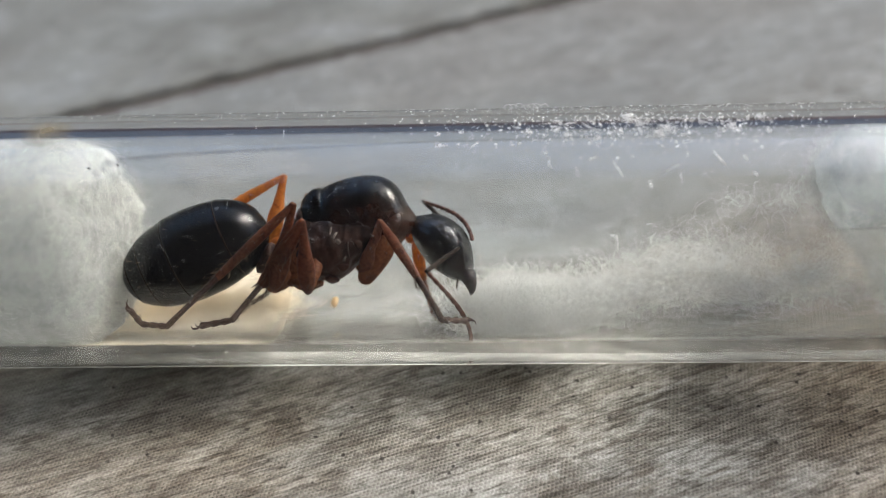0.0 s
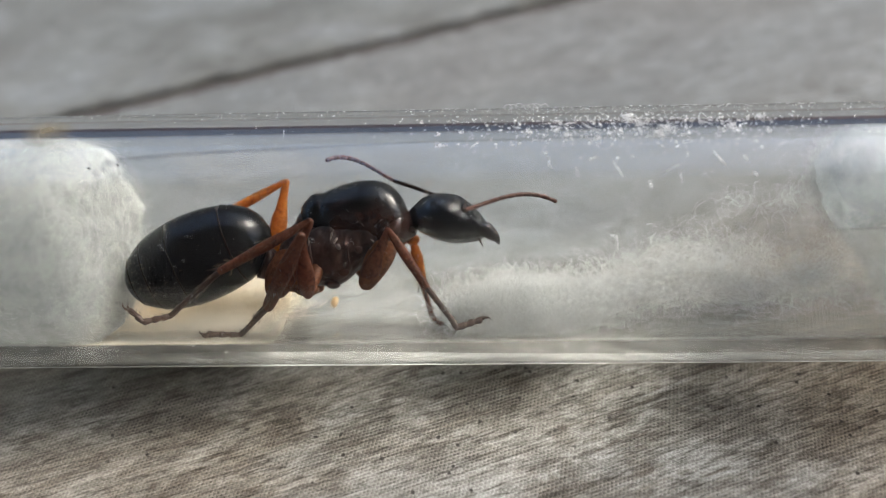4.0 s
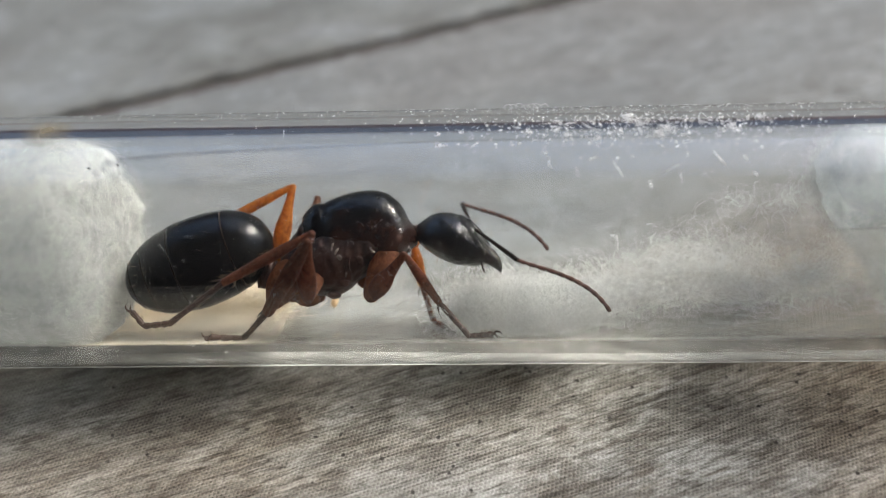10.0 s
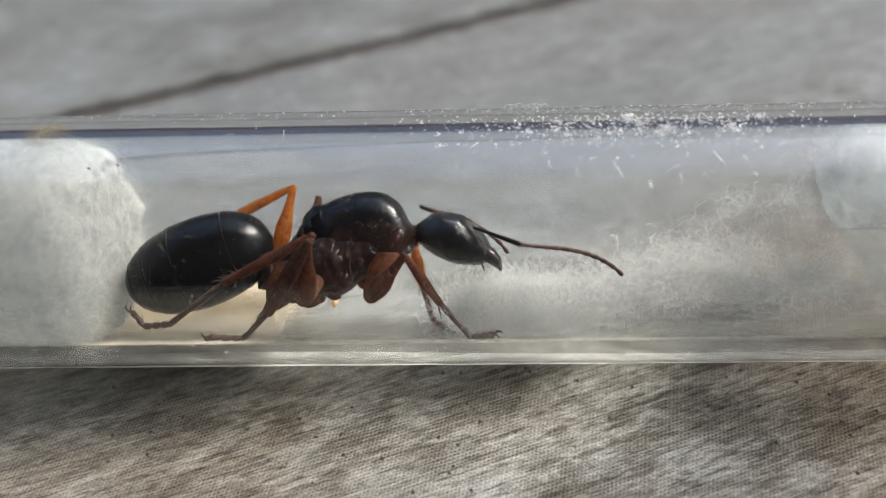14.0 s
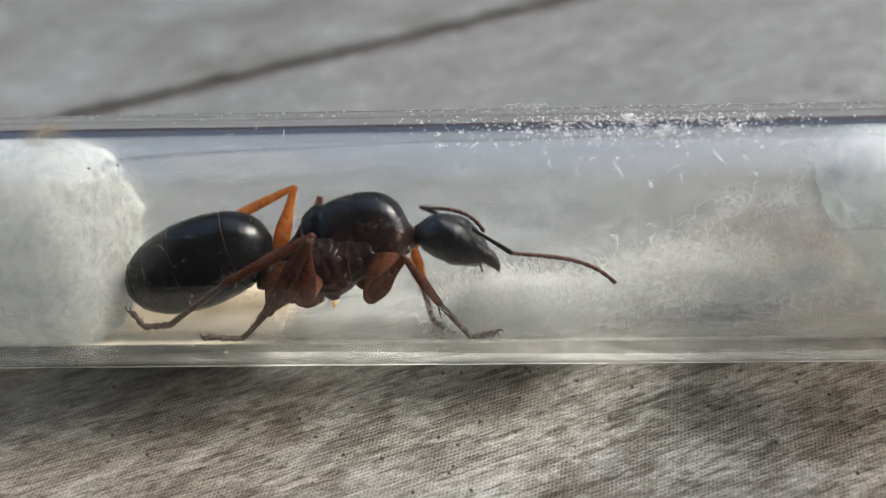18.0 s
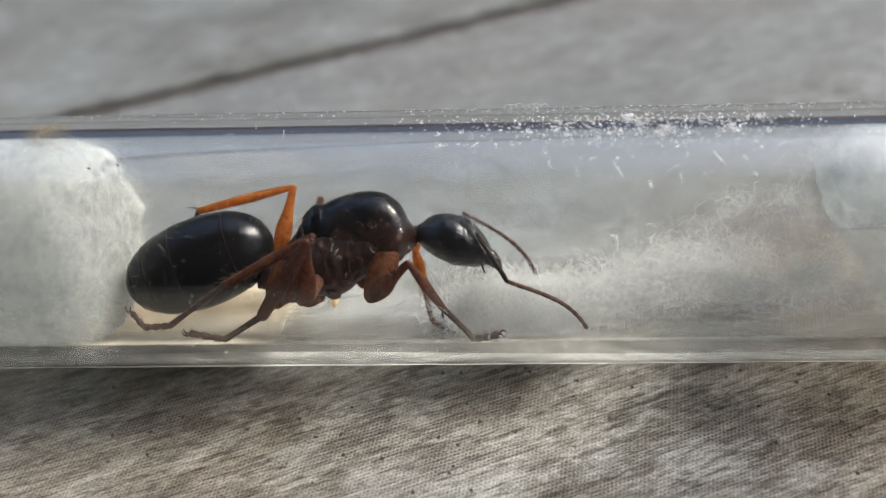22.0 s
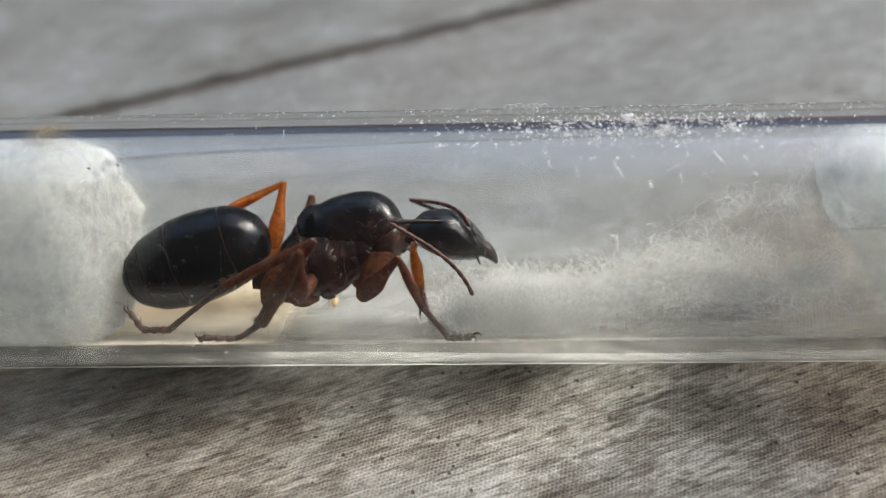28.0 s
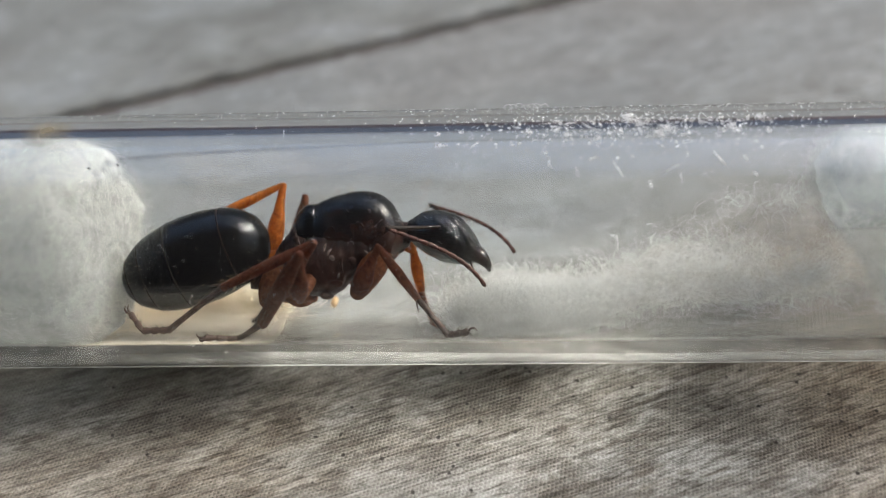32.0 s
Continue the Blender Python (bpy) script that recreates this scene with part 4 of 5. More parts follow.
def build_gaster():
    bounds = [3.655, 1.86, -0.78, -2.25, -3.1, -3.655]
    names = ["gaster"] + ["tergite"] * 4
    root = None
    for i, name in enumerate(names):
        hi, lo = bounds[i], bounds[i + 1]
        k = 1.0 - 0.012 * i
        hi2 = hi + (0.12 if i else 0.0)
        rows = []
        for s in np.linspace(0, 1, 11):
            x = lo + (hi2 - lo) * s
            # the rear edge laps over the next plate
            g = gaster_radius(x) * k * (1 + 0.006 * (1 - s))
            rows.append((x, g * GASTER_TALL, -g * GASTER_TALL, g * GASTER_WIDE))
        ob = part(name, loft(bmesh.new(), rows, 48, 2), BLACK, root or queen, "large glossy black gaster" if not root else "")
        if root is None:
            root = ob
        if i < 4:
            g = gaster_radius(lo) * k
            rim = [(lo + d, g * GASTER_TALL * e, -g * GASTER_TALL * e, g * GASTER_WIDE * e) for d, e in ((-0.05, 0.985), (-0.04, 1.001), (0.0, 1.004), (0.03, 1.004), (0.05, 0.985))]
            part("tergite_rim", loft(bmesh.new(), rim, 48, 1), RIM, root, "thin brown rim of a gaster plate")
    rng = random.Random(11)
    bm = bmesh.new()
    for _ in range(64):
        x = rng.uniform(-3.5, 3.3)
        a = rng.uniform(-2.6, 0.5)
        g = gaster_radius(x)
        base = Vector((x, g * GASTER_WIDE * math.sin(a), g * GASTER_TALL * math.cos(a)))
        out = Vector((x / 9, base.y / GASTER_WIDE, base.z / GASTER_TALL)).normalized()
        tip = base + (out * rng.uniform(0.4, 0.8) + Vector((-0.7, 0, 0))) * rng.uniform(0.10, 0.24)
        tube(bm, [base * 0.985, (base + tip) / 2 + out * 0.02, tip], [0.007, 0.005, 0.002], 3)
    tagged(part("setae", bm, SETA, root, "short pale bristles"), kind="stuff")
    spots = []
    for _ in range(700):
        x, a = rng.uniform(-3.4, 3.3), rng.uniform(-2.7, -0.1)
        g = gaster_radius(x) * 0.985
        spots.append((x, g * GASTER_WIDE * math.sin(a), g * GASTER_TALL * math.cos(a)))
    dust(spots, root, 6, 0.003, 0.010)
    return root


def build_head():
    head = part("head", sculpt(loft(bmesh.new(), [(-0.107, 0.586, 0.107, 0.24), (0.0533, 0.852, -0.0533, 0.453), (0.213, 1.09, -0.213, 0.772), (0.533, 1.38, -0.373, 1.09), (1.01, 1.60, -0.506, 1.30), (1.54, 1.70, -0.586, 1.41), (2.08, 1.65, -0.586, 1.38), (2.61, 1.44, -0.479, 1.25), (3.04, 1.17, -0.32, 1.07), (3.36, 0.905, -0.16, 0.826), (3.54, 0.719, 0, 0.586)], 64, 9), 0.032, 1.5), HEAD_BLACK, queen, "glossy black rounded head")
    part("neck", loft(bmesh.new(), [(-0.373, 0.426, 0.0533, 0.24), (-0.16, 0.506, 0.0266, 0.266), (0.0799, 0.639, -0.0533, 0.346)], 20, 3), RUST, head)
    for s in (-1, 1):
        bm = blob(bmesh.new(), (1.05, s * 1.08, 0.98), (0.26, 0.12, 0.22), 20, 14, 25)
        part("eye", bm, HEAD_BLACK, head, "oval dark compound eye")
        bm = bmesh.new()
        pts = [(3.20, s * 0.50, 0.46), (3.60, s * 0.58, 0.38), (3.92, s * 0.45, 0.24), (4.16, s * 0.18, 0.08), (4.29, s * 0.03, -0.10)]
        tube(bm, pts, [0.34, 0.37, 0.28, 0.16, 0.05], 12)
        sculpt(bm, 0.05, 1.6)
        part("mandible", bm, MANDIBLE, head, "dark toothed mandible")
        bm = bmesh.new()
        for x, z in ((4.12, 0.0), (4.0, 0.04), (3.88, 0.08)):
            tube(bm, [(x, s * 0.2, z + 0.12), (x + 0.06, s * 0.1, z - 0.06)], [0.07, 0.015], 6)
        part("mandible_teeth", bm, MANDIBLE, head)
        bm = bmesh.new()
        tube(bm, [(1.75, s * 0.34, 1.66), (2.1, s * 0.42, 1.60), (2.45, s * 0.50, 1.38), (2.7, s * 0.5, 1.15)], [0.02, 0.06, 0.07, 0.03], 8)
        part("frontal_ridge", bm, HEAD_BLACK, head)
        part("antenna_socket", blob(bmesh.new(), (2.32, s * 0.56, 1.34), (0.15, 0.13, 0.12), 14, 10), SCAPE, head)
        bm = bmesh.new()
        tube(bm, [(3.3, s * 0.35, -0.02), (3.45, s * 0.4, -0.22), (3.6, s * 0.38, -0.38)], [0.05, 0.04, 0.02], 6)
        part("palp", bm, TARSUS, head)
    for s in (-1, 1):
        for x, y, z, a, c, turn in ((1.95, 0.98, 1.36, 0.22, 0.10, 25), (2.35, 1.10, 1.12, 0.20, 0.12, 35), (2.72, 1.10, 0.86, 0.22, 0.11, 40), (3.05, 1.04, 0.60, 0.20, 0.10, 42), (2.9, 0.91, 0.95, 0.16, 0.07, 38), (3.25, 0.90, 0.30, 0.18, 0.08, 30)):
            part("frontal_sclerite", blob(bmesh.new(), (x, s * y, z), (a * 1.3, 0.15, c * 0.95), 18, 14, turn, 0.04), HEAD_BLACK, head)
    part("clypeus", blob(bmesh.new(), (3.02, 0, 0.86), (0.52, 0.55, 0.24), 20, 14, 33), MANDIBLE, head, "shiny clypeus plate")
    rng = random.Random(3)
    bm = bmesh.new()
    for _ in range(46):
        x = rng.uniform(0.3, 3.6)
        y = rng.uniform(-0.5, 0.5)
        top = rng.random() < 0.5
        z = (1.62 - 0.16 * (x - 1.6) ** 2) if top else (-0.55 + 0.12 * (x - 1.7) ** 2)
        up = 1 if top else -1
        tube(bm, [(x, y, z - 0.05 * up), (x + 0.04, y * 1.2, z + 0.2 * up), (x + 0.1, y * 1.3, z + 0.3 * up)], [0.008, 0.006, 0.003], 3)
    tagged(part("setae", bm, SETA, head, "sparse pale bristles"), kind="stuff")
    return head


def limb(name, length, radii, material, label="", flat=1.0, n=14):
    """A tapered limb piece from its joint along X, with rounded ends."""
    m = len(radii)
    rows = [(-radii[0] * 0.75, radii[0] * 0.35, -radii[0] * 0.35, radii[0] * 0.35 * flat)]
    rows += [(length * i / (m - 1), r, -r, r * flat) for i, r in enumerate(radii)]
    rows.append((length + radii[-1] * 0.55, radii[-1] * 0.4, -radii[-1] * 0.4, radii[-1] * 0.4 * flat))
    return part(name, loft(bmesh.new(), rows, n, 3, 0.012), material, queen, label)


def add_spurs(ob, length, material, size):
    bm = bmesh.new()
    for s in (-1, 1):
        tube(bm, [(length * 0.98, s * 0.05, -0.04), (length + size * 0.45, s * 0.10, -0.20 * size / 0.5), (length + size, s * 0.12, -0.30 * size / 0.5)], [0.045, 0.03, 0.008], 6)
    part("tibial_spur", bm, material, ob)


def add_dust(ob, length, r, seed, count):
    """Pale grains caught on a limb."""
    rng = random.Random(seed)
    spots = []
    for _ in range(count):
        a = rng.uniform(0, 2 * math.pi)
        spots.append((rng.uniform(0.02, 1.0) * length, math.sin(a) * r * 0.8, math.cos(a) * r * 0.95))
    dust(spots, ob, seed, 0.005, 0.016)


def add_bristles(ob, length, r, seed, count=26):
    rng = random.Random(seed)
    bm = bmesh.new()
    for _ in range(count):
        x, a = rng.uniform(0.1, 1.0) * length, rng.uniform(0, 2 * math.pi)
        out = Vector((0.9, math.sin(a), math.cos(a)))
        base = Vector((x, math.sin(a) * r * 0.8, math.cos(a) * r * 0.8))
        tube(bm, [base, base + out * r * 0.7, base + out * r * 1.15 + Vector((0.04, 0, 0))], [0.008, 0.006, 0.003], 3)
    tagged(part("setae", bm, SETA, ob), kind="stuff")


def add_claws(ob, length):
    for s in (-1, 1):
        bm = bmesh.new()
        tube(bm, [(length - 0.03, s * 0.05, 0), (length + 0.13, s * 0.15, 0.07), (length + 0.28, s * 0.21, 0.03), (length + 0.36, s * 0.22, -0.10)], [0.06, 0.055, 0.035, 0.01], 6)
        part("claw", bm, TARSUS, ob)


def tarsus_piece(length, r, beads, material):
    rows = [(-r * 0.5, r * 0.5, -r * 0.5, r * 0.5)]
    for i in range(beads):
        a, b = length * i / beads, length * (i + 1) / beads
        rows += [(a + 0.04, r * 0.75, -r * 0.75, r * 0.7), (a + (b - a) * 0.75, r * 1.15, -r * 1.05, r * 1.05), (b - 0.015, r * 0.85, -r * 0.9, r * 0.85)]
    rows.append((length + 0.03, r * 0.5, -r * 0.5, r * 0.5))
    return part("tarsus", loft(bmesh.new(), rows, 10, 2), material, queen)


def build_leg(lengths, seed, thick=1.0, backlit=False, club=1.0, foot_mat=None):
    """Coxa, femur, tibia, long first tarsal joint and the beaded end of the foot."""
    # amber copy for far legs seen against the light: backlight put into colour
    femur_mat = AMBER if backlit else RUSSET
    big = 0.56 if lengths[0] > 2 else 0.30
    pieces = [limb("coxa", lengths[0], [big * 0.9, big * 1.15, big * 1.0, big * 0.62], COXA if not backlit else AMBER, "stout rust-brown coxa", 0.85)]
    pieces.append(limb("femur", lengths[1], [0.20 * club, 0.33 * club, 0.34 * club, 0.28, 0.20, 0.17], femur_mat, "translucent amber femur" if backlit else "rust-brown femur", 0.75))
    tib = limb("tibia", lengths[2], [0.13 * thick, 0.20 * thick, 0.245 * thick, 0.235 * thick, 0.20 * thick, 0.17 * thick], femur_mat, "amber tibia with fine bristles" if backlit else "rust-brown tibia with fine bristles", 0.8)
    add_spurs(tib, lengths[2], TARSUS, 0.55)
    add_dust(tib, lengths[2], 0.2 * thick, seed + 40, 26)
    add_dust(pieces[1], lengths[1], 0.27 * club, seed + 60, 26)
    add_bristles(tib, lengths[2], 0.2 * thick, seed, 60)
    pieces.append(tib)
    basi = limb("basitarsus", lengths[3], [0.13, 0.14, 0.13, 0.125, 0.135], foot_mat or TARSUS, "slender dark brown basitarsus", 0.9, 10)
    add_bristles(basi, lengths[3], 0.12, seed + 1, 60)
    pieces.append(basi)
    for j, l in enumerate(lengths[4:]):
        foot = tarsus_piece(l, 0.135, 3 if j == 0 else 2, foot_mat or TARSUS)
        add_bristles(foot, l, 0.13, seed + 9 + j, 30)
        if j == len(lengths) - 5:
            add_claws(foot, l)
        pieces.append(foot)
    return pieces


def build_antenna(scape_long, fun_long):
    scape = part("antenna_scape", loft(bmesh.new(), [(-0.05, 0.04, -0.04, 0.04), (0.08, 0.07, -0.07, 0.07), (0.3, 0.07, -0.07, 0.07), (scape_long * 0.5, 0.085, -0.085, 0.085), (scape_long * 0.85, 0.11, -0.105, 0.105),
                                                     (scape_long, 0.10, -0.10, 0.10), (scape_long + 0.05, 0.05, -0.05, 0.05)], 12, 3), SCAPE, queen, "slender black antenna scape")
    root = None
    count = 11

    def bow(s):
        return Vector((fun_long * s, 0, 1.55 * s * (1 - s) * (0.55 + 1.15 * s)))

    for i in range(count):
        a, b = i / count, (i + 1) / count
        q = [bow(a + (b - a) * k) for k in (0.0, 0.12, 0.55, 0.88, 1.0)]
        r = 0.090 + 0.012 * math.sin(math.pi * a)
        rr = [r * 0.62, r * 0.85, r * 1.08, r * 1.0, r * 0.62]
        if i == count - 1:
            rr[-1] = r * 0.25
        ob = part("antenna_funicle" if i == 0 else "flagellomere", tube(bmesh.new(), q, rr, 10), FUNICLE, root or queen, "russet segmented antenna funicle" if i == 0 else "")
        root = root or ob
    return scape, root


THORAX = build_thorax()
GASTER = build_gaster()
HEAD = build_head()
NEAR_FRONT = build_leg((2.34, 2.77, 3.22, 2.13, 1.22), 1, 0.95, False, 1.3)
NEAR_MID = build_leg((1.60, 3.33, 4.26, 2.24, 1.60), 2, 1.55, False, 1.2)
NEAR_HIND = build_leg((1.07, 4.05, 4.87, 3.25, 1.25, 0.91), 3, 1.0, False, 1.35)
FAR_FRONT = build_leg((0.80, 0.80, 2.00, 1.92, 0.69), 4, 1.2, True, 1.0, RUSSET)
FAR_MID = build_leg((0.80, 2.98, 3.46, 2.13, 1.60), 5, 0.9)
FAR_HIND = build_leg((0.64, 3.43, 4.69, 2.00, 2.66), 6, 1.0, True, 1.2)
NEAR_ANTENNA = build_antenna(4.02, 5.41)
FAR_ANTENNA = build_antenna(4.02, 5.41)


# ---- small things in the tube ----
def build_crumbs():
    spots = [(-15.34, 2.96, 0.055), (-14.08, 3.08, 0.05), (-13.93, 2.71, 0.035), (-14.68, 2.93, 0.02)]
    for x, z, r in spots:
        bm = blob(bmesh.new(), (0, 0, 0), (r * 1.7, r * 1.0, r), 12, 10, 20, 0.05)
        ob = part("frass_grain", bm, FRASS)
        y = -math.sqrt(4.93 ** 2 - z * z)
        ob.matrix_world = LEAN @ pose(x * MM, y * MM, z * MM)
        tagged(ob, "tiny dark grain clinging to the cotton plug", "debris", "dark grains on the plug")
    bm = blob(bmesh.new(), (0, 0, 0), (0.2, 0.14, 0.3), 14, 10, 15, 0.06)
    ob = part("yellow_crumb", bm, CRUMB)
    ob.matrix_world = LEAN @ pose(-5.63 * MM, 3.30 * MM, -3.36 * MM, 0, 0, 0)
    tagged(ob, "small pale yellow crumb under the ant", "crumb")


build_crumbs()


# ---- how the queen moves: places in millimetres in her own space ----
THORAX_ROWS = [
    (0, -4.44, 0.43), (1, -4.47, 0.22), (2, -4.57, 0.43), (3, -4.44, 0.32), (6, -4.37, -0.21), (7, -4.37, -0.27), (8, -4.37, -0.19),
    (9, -4.39, -0.27), (11, -4.37, -0.32), (14, -4.37, -0.35), (17, -4.42, -0.35), (21, -4.45, -0.37), (22, -4.39, -0.32), (23, -4.23, -0.43),
    (24, -4.31, -0.38), (25, -4.29, -0.30), (28, -4.63, -0.32), (29, -4.64, -0.37), (30, -4.74, -0.29), (32, -4.72, -0.32),
]
GASTER_ROWS = [
    (0, -11.73, -0.63, 4.00), (1, -11.70, -0.71, 3.00), (2, -11.73, -0.66, 4.00), (3, -11.62, -0.79, 2.00), (6, -11.51, -0.93, 0.00),
    (9, -11.54, -1.04, 0.00), (13, -11.54, -1.09, 0.00), (20, -11.57, -1.09, 0.00), (22, -11.52, -1.09, 0.00), (23, -11.46, -1.07, 0.00),
    (24, -11.52, -1.04, 0.00), (25, -11.33, -0.74, 0.00), (28, -11.68, -0.85, 0.00), (32, -11.70, -0.93, 0.00),
]
HEAD_A = [
    (0, -1.47, 0.55, -48.44), (0.5, -1.47, 0.66, -34.12), (1, -1.55, 0.42, -39.15), (1.5, -1.76, 0.55, -39.48), (2, -1.90, 0.56, -45.69),
    (2.5, -1.47, 0.47, -32.56), (3, -1.41, 0.68, -26.98), (3.5, -1.57, 0.82, -11.71), (5.5, -1.23, 0.41, -23.01), (6, -1.24, 0.15, -23.47),
    (7, -1.21, 0.07, -22.94), (8, -1.26, 0.23, -19.30), (9, -1.26, 0.12, -21.00), (10, -1.24, 0.07, -22.61), (11, -1.24, 0.07, -21.80),
    (12, -1.24, 0.07, -22.47), (13, -1.26, 0.07, -21.34), (14, -1.26, 0.07, -21.67), (17, -1.34, 0.01, -20.97), (18, -1.34, 0.01, -21.63),
]
HEAD_B = [
    (19, -1.34, 0.07, -20.97), (20, -1.32, 0.07, -20.42), (21, -1.34, 0.07, -21.09), (22, -1.24, 0.01, -22.06), (23, -1.13, -0.07, -24.59),
    (24, -1.21, 0.01, -21.34), (25, -1.21, 0.12, -20.54), (25.5, -1.21, 0.07, -21.67), (27.5, -1.53, 0.23, -18.16), (28, -1.55, 0.15, -17.95),
    (29, -1.64, 0.10, -20.05), (30, -1.69, 0.02, -20.37), (31, -1.69, 0.15, -22.22), (32, -1.69, 0.23, -24.43),
]
NEAR_ANTENNA_A = [
    (0, -0.54, -4.05, -1.44, 1.18, -0.65, -4.94), (0.5, -0.93, -3.85, -0.36, 2.55, -1.45, -3.70), (1, -2.12, -2.45, 1.53, -1.25, 1.00, -2.47),
    (1.5, -2.30, -2.30, 1.86, -4.56, 0.50, -2.07), (2, -2.27, -2.05, 2.18, -3.32, 0.75, -2.24), (2.5, -1.41, -3.55, 0.55, 1.63, -1.45, -3.36),
    (3, -1.14, -3.75, 0.92, 2.06, -0.75, -2.18), (3.5, 0.68, -4.50, 1.14, 4.63, -0.90, 1.89), (5.5, 3.54, -3.95, 0.52, 8.66, -2.50, -0.53),
    (6, 3.88, -3.70, 0.19, 8.75, -1.80, -1.16), (6.5, 4.01, -3.65, 0.15, 8.81, -1.90, -1.61), (7, 3.31, -4.10, -0.09, 7.97, -2.10, -1.91),
    (7.5, 2.86, -4.20, -0.20, 7.07, -0.95, -0.98), (8, 2.78, -4.30, 0.54, 7.86, -2.45, 0.73),
]
NEAR_ANTENNA_B = [
    (8.5, 3.68, -3.55, -0.80, 7.81, -1.20, -3.31), (9, 2.93, -4.05, -0.69, 7.57, -2.00, -2.55), (9.5, 3.45, -3.50, -1.34, 7.15, -0.35, -3.67),
    (10, 3.37, -3.75, -1.03, 7.62, -1.45, -3.45), (10.5, 3.18, -4.00, -0.67, 7.85, -1.65, -1.98), (11, 3.75, -3.70, -0.37, 8.46, -1.65, -2.07),
    (11.5, 3.53, -3.85, -0.51, 8.20, -1.50, -1.77), (12, 3.62, -3.60, -0.98, 7.80, -1.05, -3.20), (12.5, 3.15, -3.85, -1.02, 7.56, -1.60, -3.21),
    (13, 3.63, -3.50, -1.15, 7.88, -1.00, -3.25), (13.5, 3.29, -4.10, 0.29, 8.30, -2.10, 0.04), (14, 3.50, -3.85, -0.39, 8.19, -1.60, -1.84),
    (14.5, 3.38, -3.95, -0.20, 8.25, -1.95, -1.40), (16.5, 3.55, -3.70, -0.68, 7.56, -0.35, -1.87),
]
NEAR_ANTENNA_C = [
    (17, 3.25, -3.90, -0.62, 7.70, -1.00, -1.56), (17.5, 3.28, -3.85, -0.72, 7.80, -1.20, -1.96), (18, 3.13, -3.95, -0.74, 7.86, -1.75, -2.18),
    (18.5, 3.20, -3.90, -0.74, 7.98, -1.80, -2.08), (19, 3.25, -3.85, -0.74, 7.75, -1.15, -1.96), (19.5, 3.30, -3.80, -0.81, 7.59, -0.75, -1.98),
    (20, 3.45, -3.70, -0.86, 7.38, -0.30, -2.16), (20.5, 2.81, -3.95, -1.06, 7.02, -0.80, -2.28), (21, 2.93, -3.90, -1.04, 7.23, -0.75, -1.80),
    (21.5, 2.88, -3.85, -1.25, 7.42, -1.70, -3.19), (22, 2.93, -3.50, -1.92, 6.63, -0.50, -4.38), (22.5, 3.80, -3.75, -0.49, 8.73, -2.05, -1.90),
    (23, 3.69, -3.55, -1.39, 7.87, -0.65, -3.11), (23.5, 3.91, -3.75, 0.31, 8.98, -1.90, -0.09),
]
NEAR_ANTENNA_D = [
    (24, 4.00, -3.45, -0.76, 8.27, -1.00, -2.90), (24.5, 3.43, -3.80, -0.74, 7.20, -0.25, -2.19), (25, 2.63, -3.65, -1.67, 6.42, -1.15, -4.59),
    (25.5, 1.85, -4.05, -1.44, 6.51, -1.55, -2.50), (27.5, 1.80, -4.45, 0.11, 4.63, 0.10, -0.07), (28, -2.36, -2.65, 0.69, 1.35, -0.75, -2.69),
    (28.5, -1.74, -3.40, 1.01, 1.56, 0.15, -1.29), (29, -1.63, -3.40, -0.42, 2.67, -1.15, -2.75), (29.5, -1.83, -3.20, -0.57, 2.39, -0.75, -2.78),
    (30, -2.08, -3.10, -0.13, 1.73, -0.90, -3.23), (30.5, -2.15, -3.05, 0.62, 1.18, -0.25, -2.49), (31, -2.50, -2.55, 0.79, 1.34, -0.05, -1.97),
    (31.5, -2.29, -2.90, 0.51, 1.69, -0.45, -2.09), (32, -2.35, -2.80, 0.37, 1.95, -1.00, -2.29),
]
FAR_ANTENNA_A = [
    (0, -1.06, 3.15, 1.90, 1.38, -1.15, -0.16), (0.5, -1.39, 2.75, 2.56, 1.22, -1.45, 0.58), (1, 0.03, 4.15, 1.40, 2.32, 0.90, -2.23),
    (1.5, -1.07, 2.95, 2.66, 0.94, -1.60, 0.73), (2, -1.53, 2.05, 2.85, 1.07, -1.80, 0.22), (2.5, -1.94, 1.90, 2.47, 0.64, -2.55, 1.07),
    (3, -2.32, 1.50, 2.50, -4.79, -3.20, 2.77), (3.5, -2.69, 1.65, 3.01, -6.04, -2.45, 3.33), (5.5, -1.14, 3.15, 2.35, 3.02, -0.20, 2.64),
    (6, -1.21, 3.30, 1.67, 1.78, -0.95, 0.48), (6.5, -1.17, 3.45, 1.32, 1.52, -1.10, 0.61), (7, 1.60, 4.50, 1.08, 5.49, 2.85, -2.39),
    (7.5, 0.47, 4.05, 2.21, 5.07, 1.60, 0.81), (8, -1.79, 2.75, 1.86, 1.79, -1.10, 0.86),
]
